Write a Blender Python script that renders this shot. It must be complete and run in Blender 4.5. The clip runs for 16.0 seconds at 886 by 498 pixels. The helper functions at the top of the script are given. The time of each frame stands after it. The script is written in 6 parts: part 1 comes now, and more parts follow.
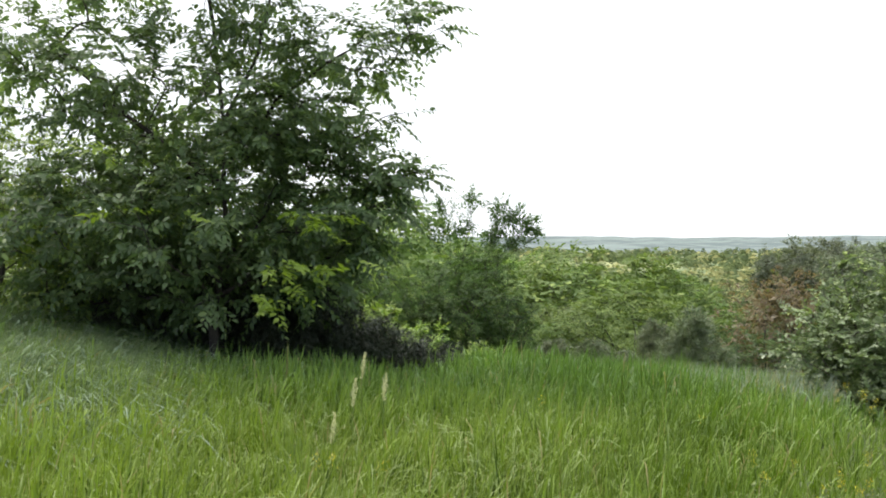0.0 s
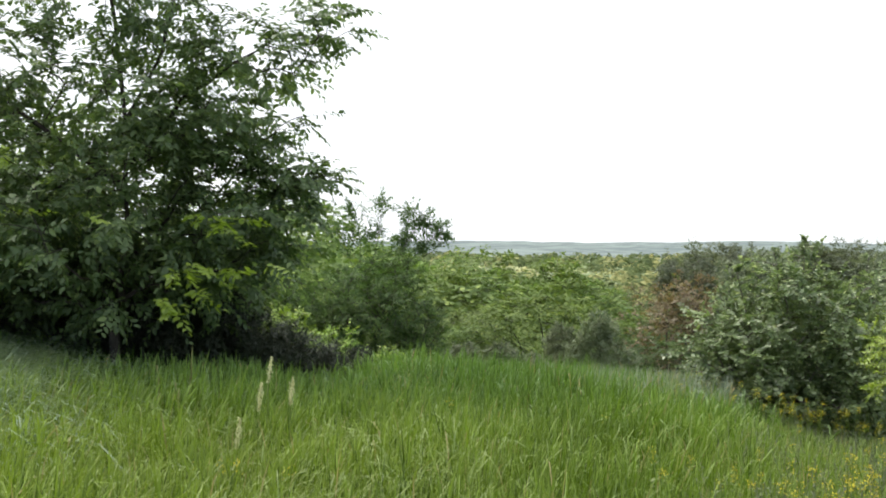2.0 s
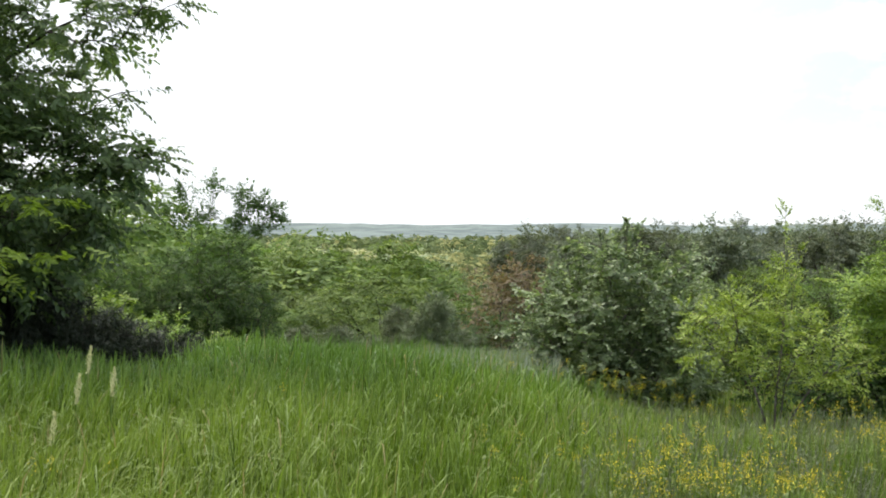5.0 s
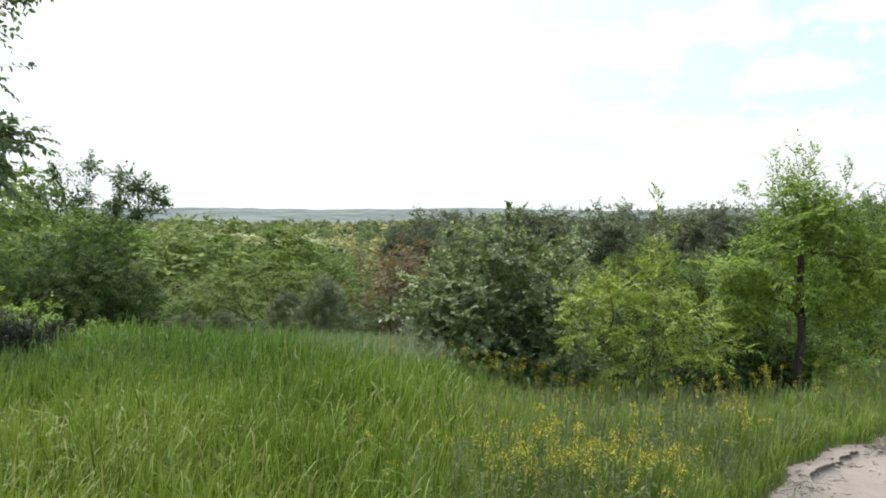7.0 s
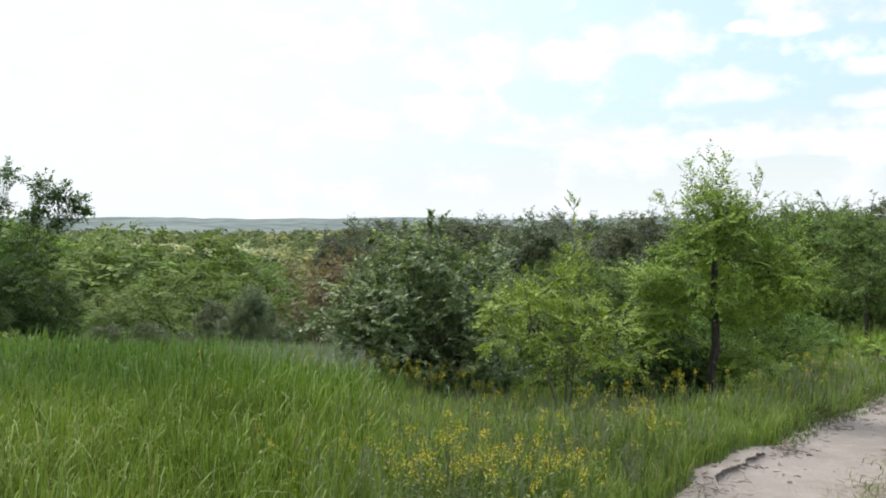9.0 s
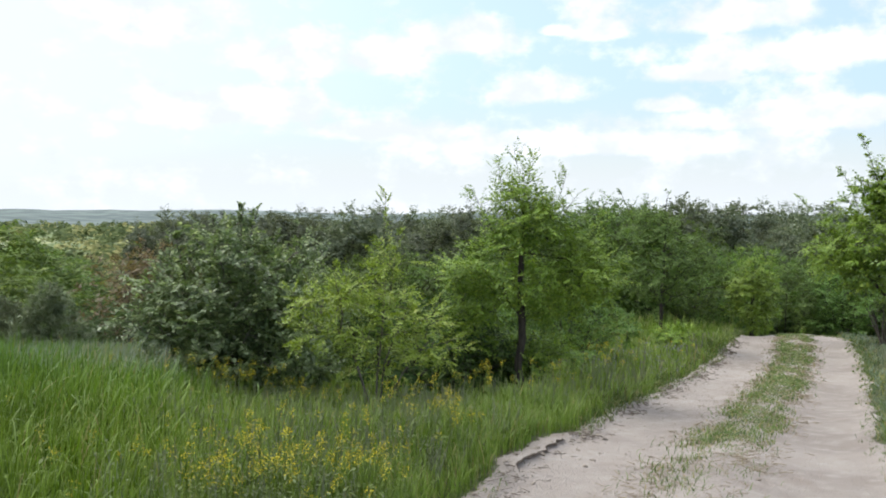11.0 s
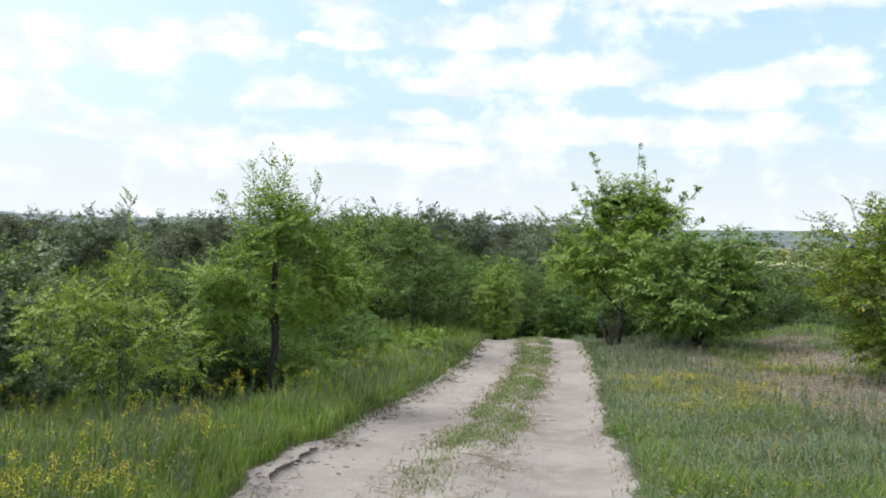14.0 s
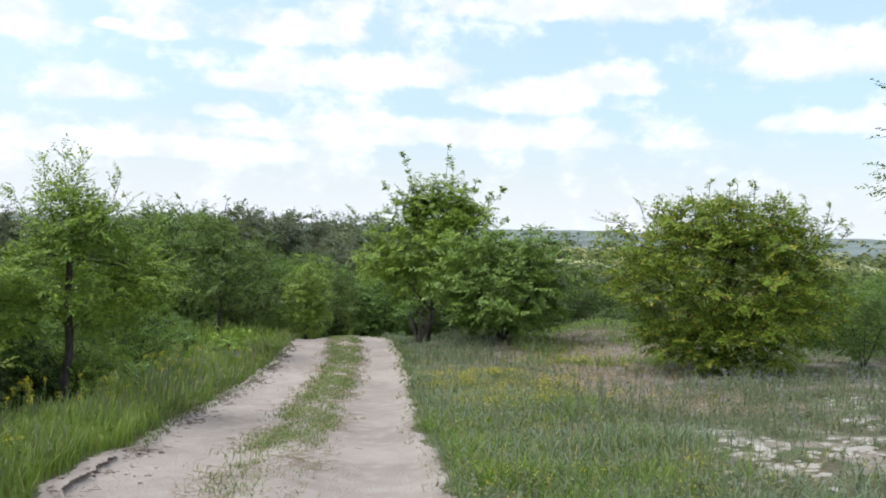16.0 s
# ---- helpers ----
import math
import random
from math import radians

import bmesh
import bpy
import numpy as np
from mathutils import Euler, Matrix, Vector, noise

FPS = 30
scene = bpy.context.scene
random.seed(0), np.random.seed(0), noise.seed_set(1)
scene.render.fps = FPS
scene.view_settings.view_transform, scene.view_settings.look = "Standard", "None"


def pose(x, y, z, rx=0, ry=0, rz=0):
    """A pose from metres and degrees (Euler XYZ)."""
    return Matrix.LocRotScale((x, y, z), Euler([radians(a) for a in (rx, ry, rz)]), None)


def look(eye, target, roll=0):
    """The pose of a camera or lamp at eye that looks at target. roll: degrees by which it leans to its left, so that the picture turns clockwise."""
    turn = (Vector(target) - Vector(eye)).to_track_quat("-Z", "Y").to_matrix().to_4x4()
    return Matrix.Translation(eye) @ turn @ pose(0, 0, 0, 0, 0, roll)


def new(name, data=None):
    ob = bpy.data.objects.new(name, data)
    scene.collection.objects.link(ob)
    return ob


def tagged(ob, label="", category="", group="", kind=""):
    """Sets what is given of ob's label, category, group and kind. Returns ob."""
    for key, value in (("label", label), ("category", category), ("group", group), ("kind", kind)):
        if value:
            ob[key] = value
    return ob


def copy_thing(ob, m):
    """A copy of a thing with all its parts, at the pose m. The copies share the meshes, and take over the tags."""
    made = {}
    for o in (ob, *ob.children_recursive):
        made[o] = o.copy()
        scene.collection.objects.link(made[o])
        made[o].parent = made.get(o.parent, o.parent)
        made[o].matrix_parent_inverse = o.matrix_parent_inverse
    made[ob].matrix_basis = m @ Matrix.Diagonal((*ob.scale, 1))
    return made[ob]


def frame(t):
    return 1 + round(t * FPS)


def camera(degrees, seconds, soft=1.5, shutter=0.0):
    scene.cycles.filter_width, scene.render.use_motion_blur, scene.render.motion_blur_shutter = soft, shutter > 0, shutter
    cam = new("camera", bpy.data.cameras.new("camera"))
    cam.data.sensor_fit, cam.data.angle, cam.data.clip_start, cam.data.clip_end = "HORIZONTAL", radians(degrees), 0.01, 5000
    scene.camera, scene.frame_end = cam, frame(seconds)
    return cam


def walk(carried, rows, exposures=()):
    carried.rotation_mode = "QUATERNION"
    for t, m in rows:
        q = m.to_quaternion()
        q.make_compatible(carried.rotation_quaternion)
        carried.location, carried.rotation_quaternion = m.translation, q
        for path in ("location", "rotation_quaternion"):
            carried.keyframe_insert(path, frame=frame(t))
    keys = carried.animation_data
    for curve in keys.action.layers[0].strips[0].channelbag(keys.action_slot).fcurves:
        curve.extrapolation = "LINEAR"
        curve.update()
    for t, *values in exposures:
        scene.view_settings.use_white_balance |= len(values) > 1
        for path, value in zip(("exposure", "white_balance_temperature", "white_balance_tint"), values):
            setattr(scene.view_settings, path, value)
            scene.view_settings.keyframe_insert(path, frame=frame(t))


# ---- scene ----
cam = camera(52.52, 16.0, soft=1.9)
PATH = [  # seconds, x, y, z, yaw, pitch, roll
    (0.0, 0.000, 0.000, 1.600, 0.00, -0.60, 0.00),
    (0.5, 0.002, 0.011, 1.601, -1.16, -0.55, -0.05),
    (1.0, 0.004, -0.001, 1.595, -2.42, -0.39, -0.01),
    (1.5, 0.007, -0.014, 1.595, -3.97, -0.36, -0.05),
    (2.0, 0.016, -0.014, 1.593, -5.69, -0.32, -0.17),
    (2.5, 0.028, 0.001, 1.596, -7.64, -0.25, -0.01),
    (3.0, 0.027, -0.012, 1.598, -9.21, -0.36, 0.07),
    (5.5, 0.069, 0.031, 1.586, -17.35, -1.63, 0.33),
    (6.0, 0.100, 0.034, 1.580, -18.79, -1.74, 0.78),
    (6.5, 0.129, 0.024, 1.581, -21.31, -2.12, 0.09),
    (7.0, 0.155, 0.023, 1.583, -22.82, -2.39, -0.10),
    (7.5, 0.183, 0.021, 1.579, -24.22, -2.58, -0.00),
    (8.0, 0.221, 0.012, 1.574, -25.40, -2.14, 0.18),
    (10.5, 0.398, -0.072, 1.567, -33.63, -2.02, -0.61),
    (11.0, 0.405, -0.044, 1.572, -38.24, -2.11, -0.59),
    (11.5, 0.394, -0.026, 1.581, -41.04, -1.49, -0.83),
    (12.0, 0.392, -0.035, 1.585, -43.20, -1.16, -1.01),
    (12.5, 0.394, -0.026, 1.581, -46.94, -1.14, -1.31),
    (13.0, 0.407, -0.008, 1.578, -49.03, -1.18, -1.06),
    (13.5, 0.412, -0.020, 1.579, -51.38, -1.14, -1.14),
    (14.0, 0.406, -0.028, 1.577, -53.84, -1.38, -1.58),
    (14.5, 0.421, -0.015, 1.578, -56.37, -1.56, -1.76),
    (15.0, 0.401, -0.019, 1.579, -60.33, -1.45, -1.72),
    (15.5, 0.402, -0.016, 1.578, -63.62, -1.18, -1.84),
    (16.0, 0.410, -0.016, 1.577, -65.89, -1.11, -1.91),
]
EXPOSURES = [(0.0, 1.02, 6500, 10), (3.0, 0.91, 6500, 10), (5.5, 0.85, 6500, 10), (8.0, 0.65, 6450, 10), (10.5, 0.56, 6230, 10), (16.0, 0.55, 6150, 11)]
walk(cam, [(t, pose(x, y, z, 90 + p, r, yaw)) for t, x, y, z, yaw, p, r in PATH], EXPOSURES)

# ---- light ----
SUN_AZ, SUN_EL = -40.0, 58.0  # degrees: clockwise from +y, above the horizon
sun_way = Vector((math.sin(radians(SUN_AZ)) * math.cos(radians(SUN_EL)),
                  math.cos(radians(SUN_AZ)) * math.cos(radians(SUN_EL)), math.sin(radians(SUN_EL))))
sun = new("sun", bpy.data.lights.new("sun", "SUN"))
sun.data.energy, sun.data.angle, sun.data.color = 2.5, radians(40), (1.0, 0.95, 0.86)
sun.matrix_world = look(sun_way * 50, (0, 0, 0))


class Nodes:
    """A small writer of node trees."""

    def __init__(self, tree):
        self.t = tree
        tree.nodes.clear()

    def add(self, kind, **sockets):
        n = self.t.nodes.new(kind)
        for k, v in sockets.items():
            self.set(n, k, v)
        return n

    def set(self, n, key, v):
        s = n.inputs[int(key[1:])] if key[0] == "i" and key[1:].isdigit() else n.inputs[key.replace("_", " ")]
        if isinstance(v, bpy.types.NodeSocket):
            self.t.links.new(v, s)
        else:
            s.default_value = v

    def math(self, op, a, b=0.0, c=0.0, clamp=False):
        n = self.add("ShaderNodeMath", i0=a, i1=b, i2=c)
        n.operation, n.use_clamp = op, clamp
        return n.outputs[0]

    def vmath(self, op, a, b=(0, 0, 0)):
        n = self.add("ShaderNodeVectorMath", i0=a, i1=b)
        n.operation = op
        return n.outputs[1] if op in ("DOT_PRODUCT", "LENGTH", "DISTANCE") else n.outputs[0]

    def mix(self, f, a, b, blend="MIX"):
        n = self.t.nodes.new("ShaderNodeMix")
        n.data_type, n.blend_type = "RGBA", blend
        for i, v in ((0, f), (6, a), (7, b)):
            if isinstance(v, bpy.types.NodeSocket):
                self.t.links.new(v, n.inputs[i])
            else:
                n.inputs[i].default_value = v if i == 0 or len(v) == 4 else (*v, 1)
        return n.outputs[2]

    def ramp(self, v, lo, hi, a=0.0, b=1.0):
        n = self.add("ShaderNodeMapRange", i0=v, i1=lo, i2=hi, i3=a, i4=b)
        n.interpolation_type = "SMOOTHSTEP"
        return n.outputs[0]

    def noise(self, vec, scale, detail=4.0, rough=0.55):
        return self.add("ShaderNodeTexNoise", Vector=vec, Scale=scale, Detail=detail, Roughness=rough).outputs[0]


# Clouds: bearing, height over the horizon, half width, half height, all in degrees.
CLOUDS = [
    (74.5, 14.3, 8.5, 1.9), (88.6, 10.9, 4.6, 2.4), (55.5, 11.9, 4.6, 1.5), (59.5, 9.6, 7.0, 1.6), (53.5, 8.8, 2.6, 1.0), (71.5, 8.4, 5.0, 1.6), (76.5, 9.4, 2.6, 1.4),
    (40.0, 11.0, 3.2, 1.7), (43.6, 7.6, 4.6, 1.4), (29.5, 9.7, 5.5, 1.9), (21.0, 11.0, 4.0, 2.2), (24.5, 6.2, 7.0, 1.6), (34.5, 10.4, 2.2, 0.9), (45.4, 11.5, 1.1, 0.5),
    (48.0, 11.4, 1.9, 0.9), (91.0, 7.0, 5.0, 1.1), (65.0, 6.0, 14.0, 1.3), (52.0, 6.8, 1.8, 0.8), (33.5, 5.2, 6.0, 1.0), (97.0, 12.0, 4.5, 2.5), (48.0, 4.4, 9.0, 1.0), (110, 9, 10, 3), (130, 14, 12, 4), (-60, 12, 14, 4),
]


def make_world():
    w = bpy.data.worlds.new("sky")
    scene.world = w
    w.use_nodes = True
    n = Nodes(w.node_tree)
    sky = n.add("ShaderNodeTexSky")
    sky.sky_type, sky.sun_disc = "NISHITA", False
    sky.sun_elevation, sky.sun_rotation = radians(SUN_EL), radians(SUN_AZ)
    sky.air_density, sky.dust_density, sky.ozone_density = 1.0, 2.0, 1.0
    way = n.add("ShaderNodeTexCoord").outputs["Generated"]
    xyz = n.add("ShaderNodeSeparateXYZ", i0=way)
    bearing = n.math("MULTIPLY", n.math("ARCTAN2", xyz.outputs[0], xyz.outputs[1]), 57.2958)
    rise = n.math("MULTIPLY", n.math("ARCSINE", xyz.outputs[2]), 57.2958)
    place = n.add("ShaderNodeCombineXYZ", i0=n.math("MULTIPLY", bearing, 0.1), i1=n.math("MULTIPLY", rise, 0.14)).outputs[0]
    billow = n.math("SUBTRACT", n.noise(place, 2.4, 9.0, 0.60), 0.5)
    wisp = n.noise(place, 0.9, 6.0, 0.6)
    cloud = n.math("SUBTRACT", n.math("MULTIPLY", wisp, 1.9), 1.12)
    cloud = n.math("ADD", cloud, n.ramp(rise, 17.0, 34.0, 0.0, 0.8))
    for b, e, wide, high in CLOUDS:
        dx = n.math("DIVIDE", n.math("SUBTRACT", bearing, b), wide * 1.25)
        dy = n.math("DIVIDE", n.math("SUBTRACT", rise, e), high)
        dy = n.math("MAXIMUM", dy, n.math("MULTIPLY", dy, -1.8))  # flat undersides
        d = n.math("SQRT", n.math("ADD", n.math("MULTIPLY", dx, dx), n.math("MULTIPLY", dy, dy)))
        cloud = n.math("MAXIMUM", cloud, n.math("SUBTRACT", 1.0, d))
    cloud = n.math("ADD", cloud, n.math("MULTIPLY", billow, 3.0))
    cover = n.ramp(cloud, -0.26, 0.52)
    # thin haze round the sun's side of the sky and along the horizon
    near_sun = n.math("MAXIMUM", n.vmath("DOT_PRODUCT", way, (math.sin(radians(SUN_AZ)), math.cos(radians(SUN_AZ)), 0.0)), 0.0)
    low = n.ramp(rise, 0.0, 8.0, 0.95, 0.0)
    veil = n.math("MAXIMUM", n.ramp(near_sun, 0.12, 0.72, 0.0, 0.97), low)
    shade = n.noise(place, 3.2, 4.0)
    white = n.mix(n.ramp(shade, 0.35, 0.7), (4.85, 5.05, 5.3), (6.6, 6.6, 6.6))
    tint = n.mix(n.ramp(rise, 1.0, 18.0), (1.05, 1.06, 1.08), (1.72, 1.53, 1.50))
    blue = n.mix(1.0, sky.outputs[0], tint, "MULTIPLY")
    col = n.mix(veil, blue, (5.1, 5.35, 5.5))
    col = n.mix(cover, col, white)
    bg = n.add("ShaderNodeBackground", Color=col, Strength=0.13)
    n.t.links.new(bg.outputs[0], n.add("ShaderNodeOutputWorld").inputs[0])


make_world()


# ---- materials ----
def surface(name):
    m = bpy.data.materials.new(name)
    m.use_nodes = True
    return m, Nodes(m.node_tree)


def finish(n, shader):
    n.t.links.new(shader, n.add("ShaderNodeOutputMaterial").inputs[0])


def leaf_material(name, dark, light, fresh=None, gloss=0.42, through_=0.38, patch=0.8, sheen=0.5, vary=0.12):
    """Foliage: each leaf its own tint between dark and light, some fresh ones, light passing through."""
    m, n = surface(name)
    geo = n.add("ShaderNodeNewGeometry")
    info = n.add("ShaderNodeObjectInfo")
    rnd = geo.outputs["Random Per Island"]
    pos = n.add("ShaderNodeTexCoord").outputs["Object"]
    big = n.noise(pos, patch, 3.0)
    f = n.math("ADD", n.math("MULTIPLY", rnd, 0.55), n.math("MULTIPLY", n.math("SUBTRACT", big, 0.5), 1.6))
    f = n.math("ADD", f, 0.2, clamp=True)
    col = n.mix(f, dark, light)
    if fresh:
        odd = n.math("FRACT", n.math("MULTIPLY", rnd, 37.0))
        col = n.mix(n.ramp(odd, 0.86, 0.97), col, fresh)
    hue = n.add("ShaderNodeHueSaturation", Color=col, Hue=n.math("ADD", n.math("MULTIPLY", info.outputs["Random"], 0.1 * vary), 0.5 - 0.05 * vary),
                Value=n.math("ADD", n.math("MULTIPLY", info.outputs["Random"], 2 * vary), 1 - vary))
    bs = n.add("ShaderNodeBsdfPrincipled", Base_Color=hue.outputs[0], Roughness=gloss, Specular_IOR_Level=sheen)
    tr = n.add("ShaderNodeBsdfTranslucent", Color=n.mix(0.5, hue.outputs[0], n.mix(1.0, hue.outputs[0], (1.5, 1.6, 0.5), "MULTIPLY")))
    mx = n.add("ShaderNodeMixShader", i0=through_, i1=bs.outputs[0], i2=tr.outputs[0])
    finish(n, mx.outputs[0])
    return m


def grass_material(name, dark, light, tip, dry=0.08, scale=0.5, deep=0.0):
    m, n = surface(name)
    geo = n.add("ShaderNodeNewGeometry")
    rnd = geo.outputs["Random Per Island"]
    pos = n.add("ShaderNodeTexCoord").outputs["Object"]
    big = n.noise(pos, scale, 4.0)
    f = n.math("ADD", n.math("MULTIPLY", rnd, 0.9), n.math("MULTIPLY", n.math("SUBTRACT", big, 0.5), 1.8))
    col = n.mix(n.math("ADD", f, 0.1, clamp=True), dark, light)
    along = n.add("ShaderNodeAttribute")
    along.attribute_name = "along"
    col = n.mix(n.ramp(along.outputs["Fac"], 0.6, 1.0, 0.0, 0.6), col, tip)
    if deep:  # the green shifts with place: bluer with y, darker with x
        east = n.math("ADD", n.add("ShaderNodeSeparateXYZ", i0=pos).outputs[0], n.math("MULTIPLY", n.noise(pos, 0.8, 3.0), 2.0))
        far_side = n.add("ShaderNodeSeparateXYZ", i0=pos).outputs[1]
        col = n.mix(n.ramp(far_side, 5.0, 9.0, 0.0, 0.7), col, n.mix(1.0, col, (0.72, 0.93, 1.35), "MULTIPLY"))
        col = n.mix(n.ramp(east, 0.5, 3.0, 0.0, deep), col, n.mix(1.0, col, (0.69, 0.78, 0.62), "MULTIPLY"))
    odd = n.math("FRACT", n.math("MULTIPLY", rnd, 53.0))
    col = n.mix(n.ramp(odd, 1.0 - dry, 1.0 - dry * 0.6), col, (0.32, 0.27, 0.13))
    bs = n.add("ShaderNodeBsdfPrincipled", Base_Color=col, Roughness=0.55, Specular_IOR_Level=0.22)
    tr = n.add("ShaderNodeBsdfTranslucent", Color=n.mix(1.0, col, (1.25, 1.3, 0.6), "MULTIPLY"))
    mx = n.add("ShaderNodeMixShader", i0=0.27, i1=bs.outputs[0], i2=tr.outputs[0])
    finish(n, mx.outputs[0])
    return m


def far_material(name):
    """Far crowns: each tree its own green, the palest painted yellowish as if sunlit."""
    m, n = surface(name)
    own = n.add("ShaderNodeAttribute")
    own.attribute_name = "tint"
    rnd = n.add("ShaderNodeNewGeometry").outputs["Random Per Island"]
    col = n.mix(own.outputs["Fac"], (0.085, 0.118, 0.055), (0.19, 0.23, 0.09))
    # sunlight put into the colour of some crowns
    col = n.mix(n.ramp(own.outputs["Fac"], 0.76, 0.9), col, (0.34, 0.34, 0.15))
    hue = n.add("ShaderNodeHueSaturation", Color=col, Value=n.math("ADD", n.math("MULTIPLY", rnd, 0.2), 0.9))
    bs = n.add("ShaderNodeBsdfPrincipled", Base_Color=hue.outputs[0], Roughness=0.9, Specular_IOR_Level=0.1)
    tr = n.add("ShaderNodeBsdfTranslucent", Color=hue.outputs[0])
    finish(n, n.add("ShaderNodeMixShader", i0=0.35, i1=bs.outputs[0], i2=tr.outputs[0]).outputs[0])
    return m


def bark_material(name, dark, light):
    m, n = surface(name)
    pos = n.add("ShaderNodeTexCoord").outputs["Object"]
    stretched = n.vmath("MULTIPLY", pos, (18.0, 18.0, 4.0))
    g = n.noise(stretched, 2.0, 6.0)
    col = n.mix(n.ramp(g, 0.3, 0.7), dark, light)
    bump = n.add("ShaderNodeBump", Strength=0.6, Distance=0.02, Height=g)
    bs = n.add("ShaderNodeBsdfPrincipled", Base_Color=col, Roughness=0.9, Normal=bump.outputs[0])
    finish(n, bs.outputs[0])
    return m


def ground_material():
    """Soil and thatch under the grass, bare sand where the attribute says so, fields and woods far off, haze put into
    their colour.
    """
    m, n = surface("ground_soil")
    geo = n.add("ShaderNodeNewGeometry")
    pos = geo.outputs["Position"]
    fine, mid = n.noise(pos, 30.0, 5.0), n.noise(pos, 3.0, 5.0)
    soil = n.mix(n.ramp(fine, 0.3, 0.7), (0.05, 0.042, 0.026), (0.12, 0.105, 0.062))
    moss = n.mix(n.ramp(mid, 0.35, 0.65), soil, (0.06, 0.085, 0.025))
    sand = n.mix(n.ramp(fine, 0.3, 0.75), (0.14, 0.122, 0.10), (0.27, 0.24, 0.20))
    bare = n.add("ShaderNodeAttribute")
    bare.attribute_name = "bare"
    b = n.math("ADD", bare.outputs["Fac"], n.math("MULTIPLY", n.math("SUBTRACT", mid, 0.5), 0.9))
    b = n.math("ADD", b, n.math("MULTIPLY", n.math("SUBTRACT", n.noise(pos, 11.0, 5.0, 0.7), 0.5), 0.9))
    near = n.mix(n.ramp(b, 0.42, 0.62), moss, sand)
    # the valley: fields in large plots
    plots = n.add("ShaderNodeTexVoronoi", Vector=n.vmath("MULTIPLY", pos, (1.0, 0.6, 0.0)), Scale=0.006)
    plot = n.add("ShaderNodeSeparateColor", i0=plots.outputs["Color"]).outputs[0]
    field = n.mix(n.ramp(plot, 0.35, 0.75), (0.15, 0.20, 0.075), (0.36, 0.37, 0.15))
    field = n.mix(n.ramp(n.noise(pos, 0.03, 6.0), 0.42, 0.6), field, (0.15, 0.19, 0.09))
    r = n.vmath("LENGTH", pos)
    # distance haze painted in: ground turns blue-grey past 1100 m
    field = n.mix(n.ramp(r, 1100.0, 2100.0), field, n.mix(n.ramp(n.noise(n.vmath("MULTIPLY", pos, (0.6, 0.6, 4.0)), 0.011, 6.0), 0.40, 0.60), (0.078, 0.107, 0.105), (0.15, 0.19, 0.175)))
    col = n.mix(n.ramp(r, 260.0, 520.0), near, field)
    bump = n.add("ShaderNodeBump", Strength=0.8, Distance=0.03, Height=n.math("ADD", fine, mid))
    bs = n.add("ShaderNodeBsdfPrincipled", Base_Color=col, Roughness=0.95, Normal=bump.outputs[0])
    finish(n, bs.outputs[0])
    return m


def sand_material():
    m, n = surface("road_sand")
    pos = n.add("ShaderNodeTexCoord").outputs["Object"]
    fine, mid, big = n.noise(pos, 45.0, 6.0, 0.65), n.noise(pos, 5.0, 5.0), n.noise(pos, 0.7, 4.0)
    col = n.mix(n.ramp(big, 0.35, 0.65), (0.26, 0.225, 0.20), (0.345, 0.305, 0.275))
    col = n.mix(n.ramp(mid, 0.45, 0.75, 0.0, 0.7), col, (0.40, 0.365, 0.335))
    col = n.mix(n.ramp(fine, 0.56, 0.72, 0.0, 0.75), col, (0.19, 0.145, 0.105))
    damp = n.noise(n.vmath("MULTIPLY", pos, (1.0, 1.6, 1.0)), 1.7, 5.0)
    col = n.mix(n.ramp(damp, 0.55, 0.72, 0.0, 0.45), col, (0.25, 0.205, 0.17))
    grit = n.add("ShaderNodeTexVoronoi", Vector=pos, Scale=38.0).outputs["Distance"]
    h = n.math("ADD", n.math("MULTIPLY", mid, 0.7), n.math("ADD", fine, n.math("MULTIPLY", grit, 0.5)))
    bump = n.add("ShaderNodeBump", Strength=0.9, Distance=0.025, Height=h)
    bs = n.add("ShaderNodeBsdfPrincipled", Base_Color=col, Roughness=0.95, Normal=bump.outputs[0])
    finish(n, bs.outputs[0])
    return m


def stone_material(name, dark, light):
    m, n = surface(name)
    pos = n.add("ShaderNodeTexCoord").outputs["Object"]
    info = n.add("ShaderNodeObjectInfo").outputs["Random"]
    g = n.noise(pos, 14.0, 6.0)
    col = n.mix(n.math("ADD", n.math("MULTIPLY", g, 0.8), n.math("MULTIPLY", info, 0.3), clamp=True), dark, light)
    bump = n.add("ShaderNodeBump", Strength=0.7, Distance=0.02, Height=g)
    bs = n.add("ShaderNodeBsdfPrincipled", Base_Color=col, Roughness=0.9, Normal=bump.outputs[0])
    finish(n, bs.outputs[0])
    return m


def plain_material(name, col, rough=0.6, glow_through=0.0):
    m, n = surface(name)
    rnd = n.add("ShaderNodeNewGeometry").outputs["Random Per Island"]
    hue = n.add("ShaderNodeHueSaturation", Color=(*col, 1), Value=n.math("ADD", n.math("MULTIPLY", rnd, 0.5), 0.75))
    bs = n.add("ShaderNodeBsdfPrincipled", Base_Color=hue.outputs[0], Roughness=rough)
    tr = n.add("ShaderNodeBsdfTranslucent", Color=hue.outputs[0])
    mx = n.add("ShaderNodeMixShader", i0=glow_through, i1=bs.outputs[0], i2=tr.outputs[0])
    finish(n, mx.outputs[0])
    return m


